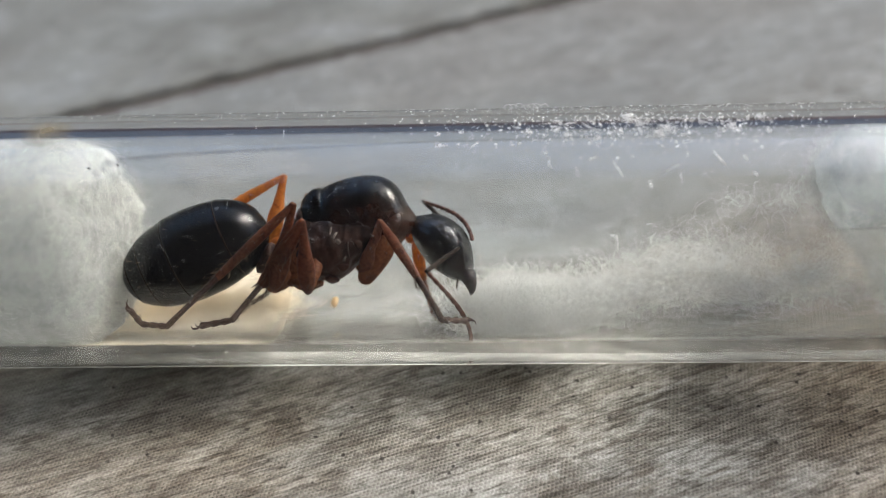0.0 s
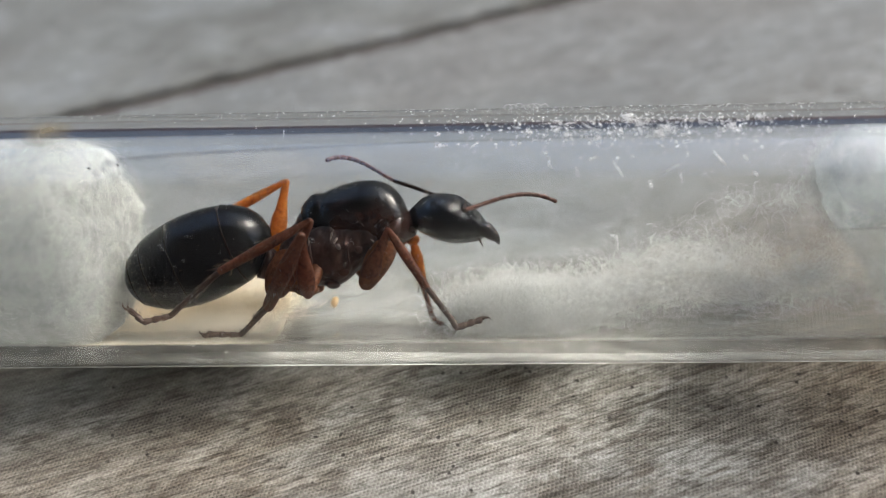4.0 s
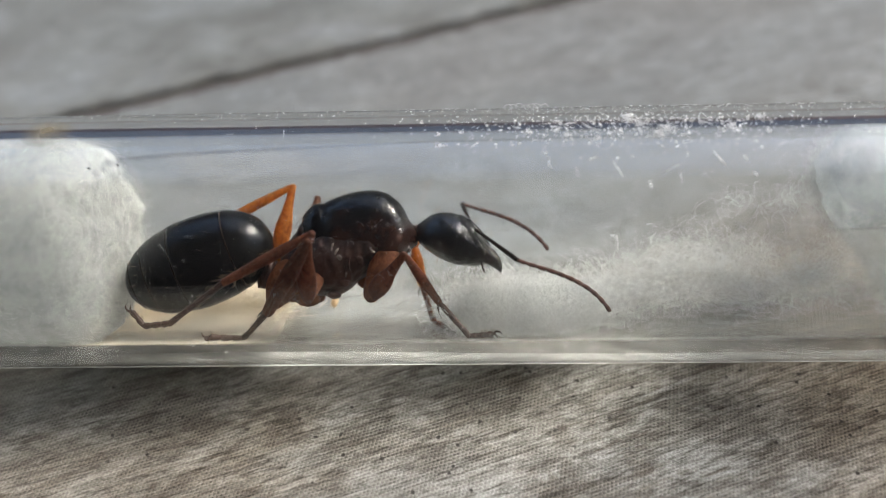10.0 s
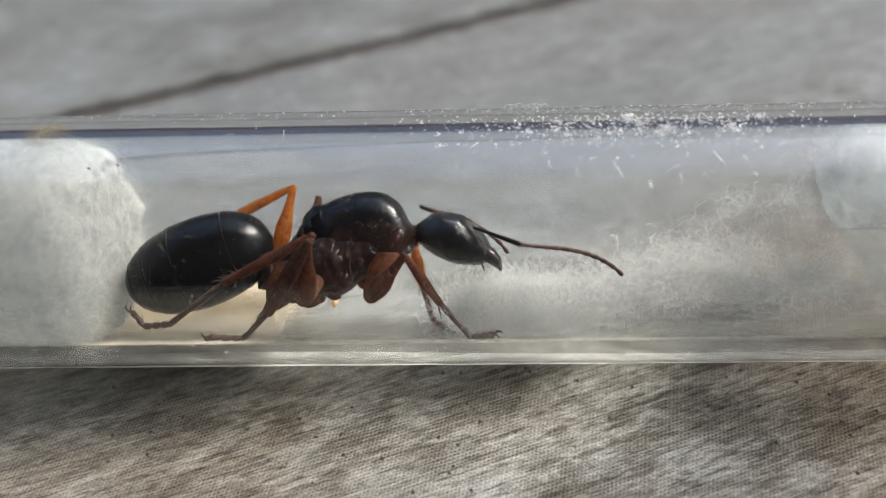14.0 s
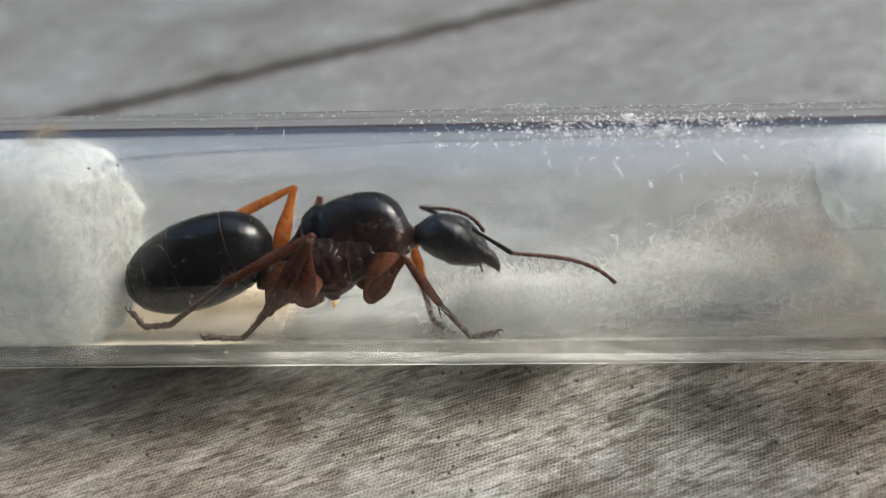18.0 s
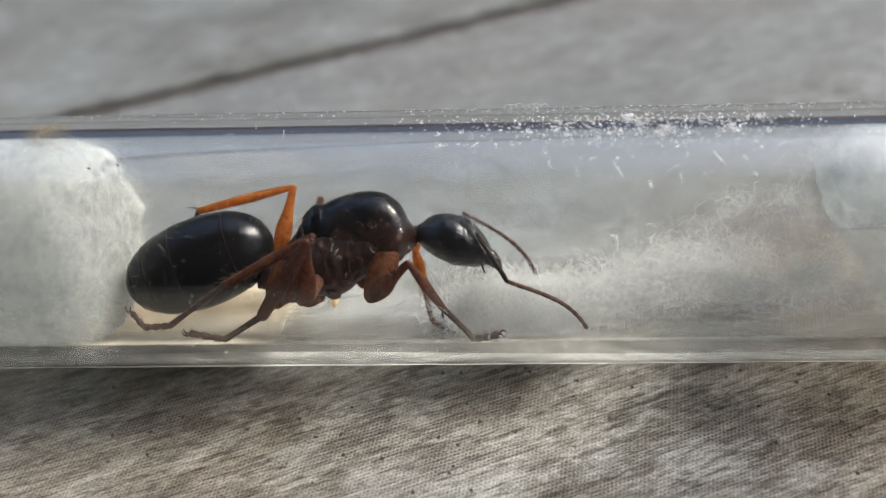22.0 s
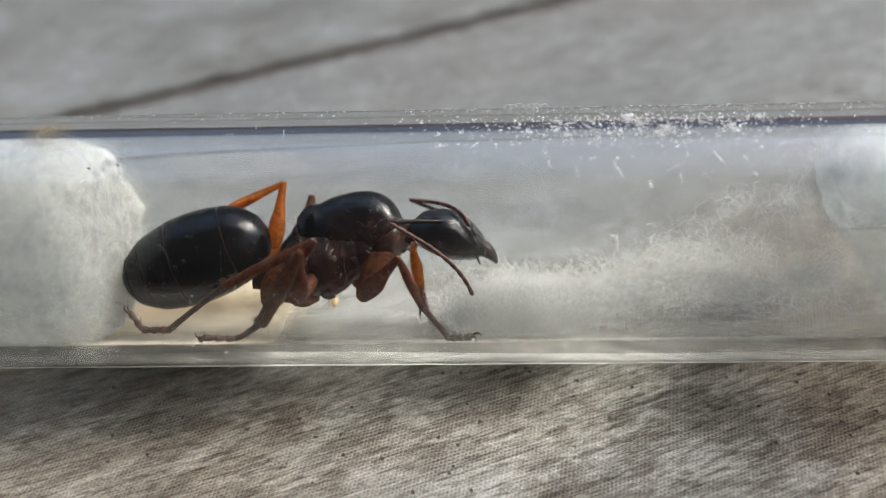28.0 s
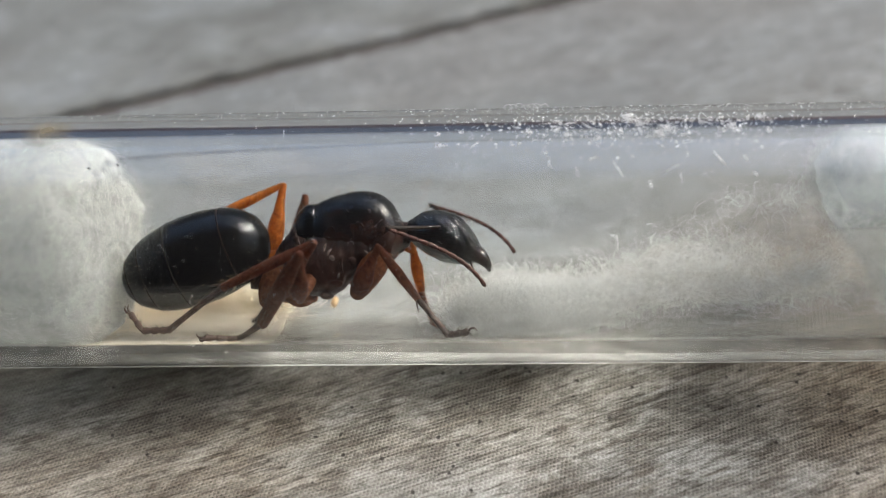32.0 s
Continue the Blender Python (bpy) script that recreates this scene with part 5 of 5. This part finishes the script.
FAR_ANTENNA_B = [
    (8.5, -1.62, 3.05, 1.49, 1.53, -1.20, 0.61), (9, -0.75, 3.65, 1.93, 3.65, 0.80, 0.69), (9.5, 1.40, 4.50, 0.93, 4.27, 1.00, -1.95),
    (10, 0.83, 4.25, 1.79, 5.07, 2.00, -0.71), (10.5, -0.76, 3.40, 2.18, 3.85, 0.70, 1.53), (11, -1.34, 3.15, 1.75, 1.53, -1.20, 0.61),
    (11.5, -0.59, 3.80, 1.60, 3.26, 1.30, -1.20), (12, 1.46, 4.50, 1.15, 4.80, 2.00, -2.27), (12.5, 0.25, 4.25, 1.46, 4.68, 1.85, -0.50),
    (13, -1.56, 2.95, 1.78, 2.62, 0.10, 0.01), (13.5, -1.43, 3.10, 1.69, 1.53, -1.20, 0.61), (14, -1.22, 3.35, 1.64, 3.05, 1.20, -0.81),
    (14.5, -0.64, 3.80, 1.60, 3.43, 1.65, -1.21), (16.5, -1.89, 2.55, 1.76, 1.27, -1.55, 0.47),
]
FAR_ANTENNA_C = [
    (17, -1.82, 2.75, 1.68, 1.77, -0.80, -0.04), (17.5, -1.43, 3.20, 1.61, 1.65, -1.00, 0.35), (18, -1.22, 3.40, 1.62, 1.91, -0.70, 0.22),
    (18.5, -1.11, 3.45, 1.71, 2.30, -0.30, -0.04), (19, -1.40, 3.20, 1.76, 2.97, 0.70, -0.12), (19.5, -1.74, 2.80, 1.83, 1.27, -1.40, 0.48),
    (20, -2.04, 2.30, 1.83, 1.02, -1.85, 0.47), (20.5, -2.02, 2.40, 1.78, 1.07, -1.75, 0.47), (21, -1.92, 2.55, 1.76, 1.14, -1.65, 0.47),
    (21.5, -1.58, 2.95, 1.75, 2.78, 0.40, -0.04), (22, 0.94, 4.40, 1.30, 4.47, 1.95, -1.98), (22.5, 0.86, 4.25, 1.69, 5.45, 1.85, 0.14),
    (23, 1.75, 4.25, 1.68, 5.87, 2.15, -1.14), (23.5, -0.86, 3.55, 1.56, 3.37, 0.85, -0.34),
]
FAR_ANTENNA_D = [
    (24, -1.71, 2.70, 1.65, 1.53, -1.40, 0.47), (24.5, -1.59, 3.00, 1.40, 1.53, -1.25, 0.61), (25, -0.58, 3.75, 1.90, 4.31, 1.55, 1.35),
    (25.5, -0.11, 4.00, 1.72, 4.29, 1.65, -0.33), (27.5, -2.23, 2.60, 1.74, 1.27, -1.25, 0.61), (28, -1.71, 3.15, 2.00, 1.26, -1.05, 0.49),
    (28.5, 2.13, 4.10, 2.06, 6.10, 1.50, -0.49), (29, 0.31, 2.80, 3.80, 5.07, 0.45, 4.35), (29.5, 0.44, 4.20, 2.10, 4.51, 1.70, -0.41),
    (30, -0.25, 4.05, 1.94, 3.65, 1.40, -0.65), (30.5, 0.53, 4.15, 2.21, 4.84, 1.65, 0.14), (31, 1.17, 4.45, 1.45, 4.60, 1.70, -1.68),
    (31.5, 0.71, 4.45, 1.28, 3.97, 1.50, -1.83), (32, -0.76, 3.90, 1.76, 3.44, 1.70, -0.82),
]
NEAR_FRONT_ROWS_A = [
    (0, -3.71, -1.20, -2.16, -2.81, -1.45, 0.66, -1.06, -2.65, -1.73, 0.11, -2.70, -3.65, 1.23, -2.15, -3.67),
    (1, -3.77, -1.20, -2.34, -2.74, -1.45, 0.40, -0.89, -2.55, -1.98, 0.07, -1.95, -3.78, 1.30, -1.85, -3.77),
    (2, -4.10, -1.25, -2.23, -4.02, -1.60, 0.67, -1.66, -2.35, -1.37, -0.18, -1.70, -2.74, 1.03, -1.70, -2.36),
    (3, -3.84, -1.25, -2.41, -2.67, -1.35, 0.48, -0.94, -2.90, -1.72, 0.49, -3.00, -3.57, 1.43, -2.20, -3.48),
    (6, -3.40, -1.25, -2.80, -1.92, -2.15, -0.63, -0.22, -0.90, -3.00, 1.26, -1.55, -4.56, 2.23, -2.20, -4.19),
    (7, -3.40, -1.25, -2.88, -1.79, -2.15, -0.80, -0.21, -0.55, -3.06, 1.27, -1.20, -4.67, 2.29, -1.80, -4.30),
]
NEAR_FRONT_ROWS_B = [
    (10, -3.40, -1.25, -2.93, -1.74, -2.15, -0.88, -0.16, -0.50, -3.09, 1.33, -1.20, -4.67, 2.36, -1.75, -4.31),
    (14, -3.40, -1.25, -2.95, -1.72, -2.15, -0.93, -0.11, -0.55, -3.14, 1.35, -1.30, -4.64, 2.39, -1.85, -4.29),
    (17, -3.40, -1.25, -2.98, -1.71, -2.25, -1.00, -0.11, -0.55, -3.17, 1.40, -1.25, -4.69, 2.44, -1.75, -4.26),
    (20, -3.40, -1.25, -2.98, -1.71, -2.25, -1.00, -0.11, -0.60, -3.19, 1.41, -1.30, -4.67, 2.44, -1.80, -4.25),
    (21, -3.40, -1.25, -3.01, -1.65, -2.35, -1.15, 0.03, -0.70, -3.28, 1.44, -1.75, -4.52, 2.49, -2.25, -4.14),
    (22, -3.40, -1.25, -3.01, -1.57, -2.40, -1.25, 0.05, -0.65, -3.37, 1.46, -1.75, -4.54, 2.54, -2.20, -4.20),
]
NEAR_FRONT_ROWS_C = [
    (23, -3.30, -1.25, -3.01, -1.51, -2.60, -1.36, 0.11, -0.80, -3.46, 1.47, -2.05, -4.41, 2.54, -1.50, -4.33),
    (24, -3.45, -1.25, -2.80, -2.23, -2.90, -0.93, -0.33, -1.25, -2.91, 1.41, -1.70, -4.39, 2.11, -2.55, -3.91),
    (25, -3.58, -1.25, -2.67, -1.89, -2.50, -0.87, -1.17, -0.40, -3.17, 0.16, -1.30, -4.63, 1.16, -1.95, -4.36),
    (28, -3.71, -1.25, -2.80, -1.95, -2.40, -0.99, -0.96, -0.45, -3.30, 0.31, -1.70, -4.50, 1.35, -2.25, -4.25),
    (29, -3.92, -1.25, -2.74, -2.54, -2.35, -0.62, -0.80, -1.30, -3.08, 0.82, -1.80, -4.47, 1.66, -2.55, -4.06),
    (30, -4.18, -1.25, -2.59, -3.22, -2.60, -0.36, -1.41, -1.35, -2.69, 0.06, -1.80, -4.28, 0.98, -2.45, -3.81),
]
NEAR_FRONT_ROWS_D = [
    (31, -4.03, -1.25, -2.67, -2.82, -2.50, -0.49, -1.17, -1.10, -2.84, 0.38, -1.65, -4.52, 1.18, -2.40, -3.99),
    (32, -4.03, -1.25, -2.72, -2.83, -2.40, -0.49, -1.12, -1.10, -2.84, 0.38, -1.65, -4.52, 1.23, -2.40, -4.04),
]
NEAR_MID_ROWS_A = [
    (0, -6.10, -1.80, -2.34, -6.07, -3.25, 0.65, -8.35, -0.95, -2.04, -9.47, -2.20, -3.51, -11.02, -1.95, -3.80),
    (3, -6.11, -1.75, -2.47, -6.11, -3.75, 0.16, -7.97, -1.60, -2.97, -9.48, -0.80, -4.38, -10.82, -1.65, -4.17),
    (6, -6.04, -2.15, -2.69, -5.65, -4.30, -0.21, -7.90, -2.30, -3.21, -9.27, -1.15, -4.52, -10.56, -2.05, -4.23),
    (13, -6.04, -2.20, -2.73, -5.65, -4.30, -0.21, -7.86, -2.25, -3.21, -9.25, -1.15, -4.55, -10.59, -1.95, -4.26),
    (21.25, -6.04, -2.20, -2.78, -5.66, -4.25, -0.21, -7.87, -2.20, -3.20, -9.32, -1.20, -4.56, -10.79, -1.80, -4.30),
    (21.5, -6.05, -2.15, -2.79, -5.69, -4.20, -0.21, -8.02, -2.45, -3.30, -9.89, -1.85, -4.39, -11.45, -1.75, -4.14),
]
NEAR_MID_ROWS_B = [
    (22, -6.05, -2.15, -2.79, -5.74, -4.20, -0.21, -8.07, -2.50, -3.34, -9.94, -1.85, -4.39, -11.52, -2.05, -4.07),
    (23, -6.04, -2.20, -2.78, -5.78, -4.25, -0.21, -8.10, -2.80, -3.46, -9.89, -1.85, -4.41, -11.46, -1.80, -4.18),
    (24, -6.05, -2.15, -2.79, -5.78, -4.25, -0.25, -8.09, -2.65, -3.46, -9.84, -1.65, -4.45, -11.39, -1.50, -4.27),
    (25, -6.18, -2.10, -2.69, -5.84, -4.50, -0.44, -8.09, -2.65, -3.55, -9.68, -1.45, -4.51, -11.05, -2.15, -4.18),
    (28, -6.42, -2.20, -2.68, -5.97, -4.60, -0.78, -8.16, -2.45, -3.73, -9.66, -1.10, -4.62, -10.87, -2.05, -4.25),
    (32, -6.42, -2.20, -2.68, -5.97, -4.60, -0.85, -8.19, -2.45, -3.80, -9.63, -1.00, -4.65, -10.85, -1.95, -4.28),
]
NEAR_HIND_ROWS_A = [
    (0, -7.73, -1.30, -2.18, -6.58, -2.70, 1.46, -10.19, -1.85, -1.66, -12.60, -1.75, -3.82, -13.83, -1.60, -3.76, -14.22, -2.05, -3.08),
    (1, -7.65, -1.55, -2.27, -6.26, -3.10, 1.21, -10.12, -2.00, -1.53, -12.50, -2.05, -3.74, -13.74, -1.85, -3.69, -14.39, -1.55, -3.13),
    (3, -7.59, -1.20, -2.45, -5.83, -2.70, 0.88, -10.13, -1.95, -1.26, -12.54, -1.40, -3.32, -13.47, -2.20, -3.50, -14.26, -2.00, -3.08),
    (6, -7.20, -1.75, -2.61, -5.56, -4.05, 0.26, -9.78, -2.85, -1.86, -12.41, -2.10, -3.64, -13.64, -2.00, -3.76, -14.27, -1.75, -3.16),
    (13, -7.19, -1.80, -2.66, -5.49, -4.20, 0.07, -9.72, -2.80, -1.91, -12.38, -2.20, -3.69, -13.63, -2.05, -3.78, -14.25, -1.80, -3.16),
    (22, -7.20, -1.75, -2.71, -5.50, -4.15, 0.03, -9.69, -2.70, -1.99, -12.38, -2.20, -3.76, -13.63, -2.05, -3.82, -14.25, -1.80, -3.21),
]
NEAR_HIND_ROWS_B = [
    (23, -7.19, -1.80, -2.71, -5.47, -4.30, -0.07, -9.63, -2.75, -2.11, -12.35, -2.30, -3.83, -13.59, -2.15, -3.87, -14.20, -1.95, -3.24),
    (24, -7.19, -1.80, -2.71, -5.48, -4.25, -0.02, -9.81, -2.85, -1.79, -12.44, -2.25, -3.62, -13.68, -2.05, -3.75, -14.31, -1.70, -3.19),
    (24.5, -7.28, -1.75, -2.66, -5.50, -4.15, 0.03, -9.93, -2.85, -1.57, -12.51, -2.10, -3.40, -13.72, -1.90, -3.61, -14.39, -1.55, -3.13),
    (25.5, -7.33, -1.75, -2.66, -5.48, -4.25, -0.09, -9.96, -3.65, -2.02, -12.42, -2.40, -3.77, -13.65, -2.15, -3.87, -14.23, -2.00, -3.18),
    (28, -7.48, -1.80, -2.60, -5.43, -4.25, -0.16, -9.74, -2.90, -2.05, -12.37, -2.40, -3.90, -13.63, -2.35, -3.86, -14.21, -2.30, -3.09),
    (32, -7.47, -1.85, -2.60, -5.39, -4.35, -0.21, -9.73, -3.05, -2.09, -12.37, -2.40, -3.90, -13.63, -2.35, -3.90, -14.19, -2.35, -3.09),
]
FAR_FRONT_ROWS_A = [
    (0, -1.55, 1.05, 0.08, -1.42, 1.80, -0.11, -1.03, 1.75, -2.24, -0.51, 1.90, -4.11, 0.04, 1.95, -4.46),
    (2, -1.90, 1.35, 0.09, -1.31, 1.40, -0.53, -1.16, 2.20, -2.35, -0.63, 2.05, -4.26, 0.00, 1.50, -4.65),
    (3, -1.55, 1.05, 0.03, -1.50, 1.80, -0.19, -1.08, 1.75, -2.30, -0.55, 1.60, -4.32, 0.06, 1.45, -4.64),
    (6, -1.52, 1.35, -0.11, -1.49, 2.10, -0.39, -1.10, 2.00, -2.40, -0.56, 1.85, -4.37, 0.00, 1.45, -4.64),
    (21, -1.51, 1.20, -0.19, -1.49, 1.95, -0.48, -1.11, 2.15, -2.41, -0.56, 1.90, -4.44, 0.01, 1.35, -4.69),
    (23, -1.45, 1.45, -0.25, -1.35, 2.00, -0.82, -1.04, 2.80, -2.60, -0.62, 1.80, -4.53, 0.01, 1.35, -4.69),
]
FAR_FRONT_ROWS_B = [
    (25, -1.44, 1.35, -0.20, -1.29, 1.95, -0.68, -1.12, 2.25, -2.62, -0.56, 1.75, -4.52, 0.11, 1.40, -4.67),
    (28, -1.61, 1.05, -0.19, -1.50, 1.70, -0.67, -1.19, 2.05, -2.61, -0.61, 1.75, -4.52, 0.11, 1.40, -4.67),
    (32, -1.66, 1.00, -0.25, -1.46, 1.60, -0.76, -1.18, 2.00, -2.69, -0.55, 1.60, -4.59, 0.12, 1.25, -4.71),
]
FAR_MID_ROWS_A = [
    (0, -6.64, 1.55, -0.46, -6.80, 2.65, 2.31, -7.80, 2.50, -1.03, -9.20, 2.10, -3.36, -10.40, 2.90, -3.70),
    (6, -6.53, 1.65, -0.75, -6.31, 2.45, 2.14, -7.42, 2.25, -1.32, -8.35, 2.20, -3.40, -9.50, 2.40, -4.50),
    (23, -6.46, 1.60, -0.89, -6.01, 1.80, 2.21, -7.24, 1.70, -1.31, -8.45, 2.00, -3.40, -9.60, 2.30, -4.50),
    (32, -6.80, 1.65, -0.74, -6.86, 2.20, 2.22, -7.86, 2.05, -1.31, -8.60, 2.10, -3.50, -9.70, 2.20, -4.55),
]
FAR_HIND_ROWS_A = [
    (0, -8.34, 1.05, -0.21, -7.72, 1.30, 3.24, -11.90, 1.20, 0.79, -13.38, 1.25, -0.65, -15.20, 2.50, -2.12),
    (3, -8.23, 1.15, -0.38, -7.73, 1.35, 3.10, -11.92, 1.25, 0.68, -13.45, 1.50, -0.66, -15.29, 2.75, -2.13),
    (6, -8.05, 1.20, -0.67, -7.31, 1.45, 2.79, -11.57, 1.20, 0.44, -13.16, 1.45, -0.80, -15.01, 2.80, -2.14),
    (21, -8.05, 1.20, -0.72, -7.22, 1.45, 2.73, -11.53, 1.05, 0.44, -13.13, 1.35, -0.80, -14.98, 2.70, -2.13),
    (21.75, -8.05, 1.20, -0.72, -7.22, 1.45, 2.73, -11.56, 1.15, 0.50, -13.13, 1.35, -0.80, -14.98, 2.70, -2.13),
    (22, -8.02, 1.25, -0.72, -7.22, 1.45, 2.96, -11.65, 0.95, 1.50, -12.70, 1.60, -0.40, -14.20, 2.50, -1.90),
]
FAR_HIND_ROWS_B = [
    (22.25, -8.02, 1.20, -0.72, -7.22, 1.45, 2.73, -11.56, 1.15, 0.50, -13.13, 1.35, -0.80, -14.98, 2.70, -2.13),
    (22.75, -7.98, 1.15, -0.72, -7.10, 1.40, 2.72, -11.49, 1.10, 0.61, -13.18, 1.15, -0.60, -15.17, 2.40, -1.88),
    (23, -7.87, 1.15, -0.72, -6.60, 1.40, 2.96, -11.42, 1.20, 1.79, -13.33, 1.15, 0.97, -15.20, 1.10, -1.02),
    (23.25, -8.02, 1.05, -0.72, -7.14, 1.30, 2.74, -11.52, 1.00, 0.58, -13.18, 1.05, -0.65, -15.01, 2.35, -2.11),
    (23.5, -8.07, 1.05, -0.72, -7.52, 1.25, 2.80, -11.82, 1.20, 0.59, -13.42, 1.40, -0.65, -15.25, 2.65, -2.13),
    (25, -8.08, 1.10, -0.66, -7.95, 1.25, 3.04, -11.88, 1.10, 0.61, -13.44, 1.45, -0.66, -15.27, 2.70, -2.13),
]
FAR_HIND_ROWS_C = [
    (28, -8.26, 1.15, -0.58, -7.70, 1.20, 3.03, -11.97, 1.05, 0.73, -13.42, 1.40, -0.65, -15.25, 2.65, -2.13),
    (32, -8.32, 1.20, -0.66, -7.70, 1.20, 3.00, -11.99, 0.90, 0.67, -13.44, 1.45, -0.66, -15.27, 2.70, -2.13),
]


def at_time(rows, t):
    """The row's numbers at t, eased from row to row."""
    if t <= rows[0][0]:
        return np.array(rows[0][1:], float)
    for a, b in zip(rows, rows[1:]):
        if t <= b[0]:
            k = (t - a[0]) / (b[0] - a[0])
            k = k * k * (3 - 2 * k)
            return (1 - k) * np.array(a[1:], float) + k * np.array(b[1:], float)
    return np.array(rows[-1][1:], float)


def aim(a, b, rolls=False):
    """The pose of a piece at a that points along X to b, its Y across the body; one that rolls turns over as it swings back."""
    x = Vector(b) - Vector(a)
    x.normalize()
    y = Vector((0, 1, 0)) - x * x.y
    y.normalize()
    z = x.cross(y)
    m = Matrix((x, y, z)).transposed().to_4x4()
    if rolls:
        k = min(1.0, max(0.0, (0.25 - x.x) / 0.7))
        m = m @ Matrix.Rotation(math.pi * k * k * (3 - 2 * k), 4, "X")
    m.translation = Vector(a) * MM
    return m


def move_chain(pieces, lengths, start, joints, times, rolls=False):
    """Key jointed pieces end to end: each keeps its length and points to the joint's place."""
    keys = [[] for _ in pieces]
    for t in times:
        p = Vector(start(t))
        goals = at_time(joints, t)
        for i, l in enumerate(lengths):
            goal = Vector(goals[3 * i:3 * i + 3])
            m = aim(p, goal, rolls and i > 0)
            keys[i].append((t, m))
            p = p + (m.to_3x3() @ Vector((l, 0, 0)))
    for ob, rows in zip(pieces, keys):
        walk(ob, rows)


def motions():
    times = [k * 0.25 for k in range(129)]
    head_rows = HEAD_A + HEAD_B

    def thorax_at(t):
        x, z = at_time(THORAX_ROWS, t)
        return Vector((x, 0, z))

    def head_pose(t):
        x, z, a = at_time(head_rows, t)
        return pose(x * MM, 0, z * MM, 0, -a, 0)

    walk(THORAX, [(t, Matrix.Translation(thorax_at(t) * MM)) for t in times])
    rows = []
    for t in times:
        x, z, a = at_time(GASTER_ROWS, t)
        rows.append((t, pose(x * MM, 0, z * MM, 0, -20 - a, 0)))
    walk(GASTER, rows)
    walk(HEAD, [(t, head_pose(t)) for t in times])

    def socket(side):
        return lambda t: (head_pose(t) @ Vector((2.34 * MM, side * 0.55 * MM, 1.33 * MM))) / MM

    def hip(x, y, z):
        return lambda t: thorax_at(t) + Vector((x, y, z))

    move_chain(NEAR_ANTENNA, (4.02, 5.41), socket(-1), NEAR_ANTENNA_A + NEAR_ANTENNA_B + NEAR_ANTENNA_C + NEAR_ANTENNA_D, times)
    move_chain(FAR_ANTENNA, (4.02, 5.41), socket(1), FAR_ANTENNA_A + FAR_ANTENNA_B + FAR_ANTENNA_C + FAR_ANTENNA_D, [k * 0.1 for k in range(321)], True)
    move_chain(NEAR_FRONT, (2.34, 2.77, 3.22, 2.13, 1.22), hip(1.95, -0.9, -0.29), NEAR_FRONT_ROWS_A + NEAR_FRONT_ROWS_B + NEAR_FRONT_ROWS_C + NEAR_FRONT_ROWS_D, times)
    move_chain(NEAR_MID, (1.60, 3.33, 4.26, 2.24, 1.60), hip(-1.33, -1.0, -1.42), NEAR_MID_ROWS_A + NEAR_MID_ROWS_B, times)
    move_chain(NEAR_HIND, (1.07, 4.05, 4.87, 3.25, 1.25, 0.91), hip(-2.67, -0.9, -1.80), NEAR_HIND_ROWS_A + NEAR_HIND_ROWS_B, times)
    move_chain(FAR_FRONT, (0.80, 0.80, 2.00, 1.92, 0.69), hip(2.20, 0.9, 0.11), FAR_FRONT_ROWS_A + FAR_FRONT_ROWS_B, times)
    move_chain(FAR_MID, (0.80, 2.98, 3.46, 2.13, 1.60), hip(-1.90, 0.9, -0.53), FAR_MID_ROWS_A, times)
    move_chain(FAR_HIND, (0.64, 3.43, 4.69, 2.00, 2.66), hip(-3.37, 0.7, -0.64), FAR_HIND_ROWS_A + FAR_HIND_ROWS_B + FAR_HIND_ROWS_C, times)


motions()
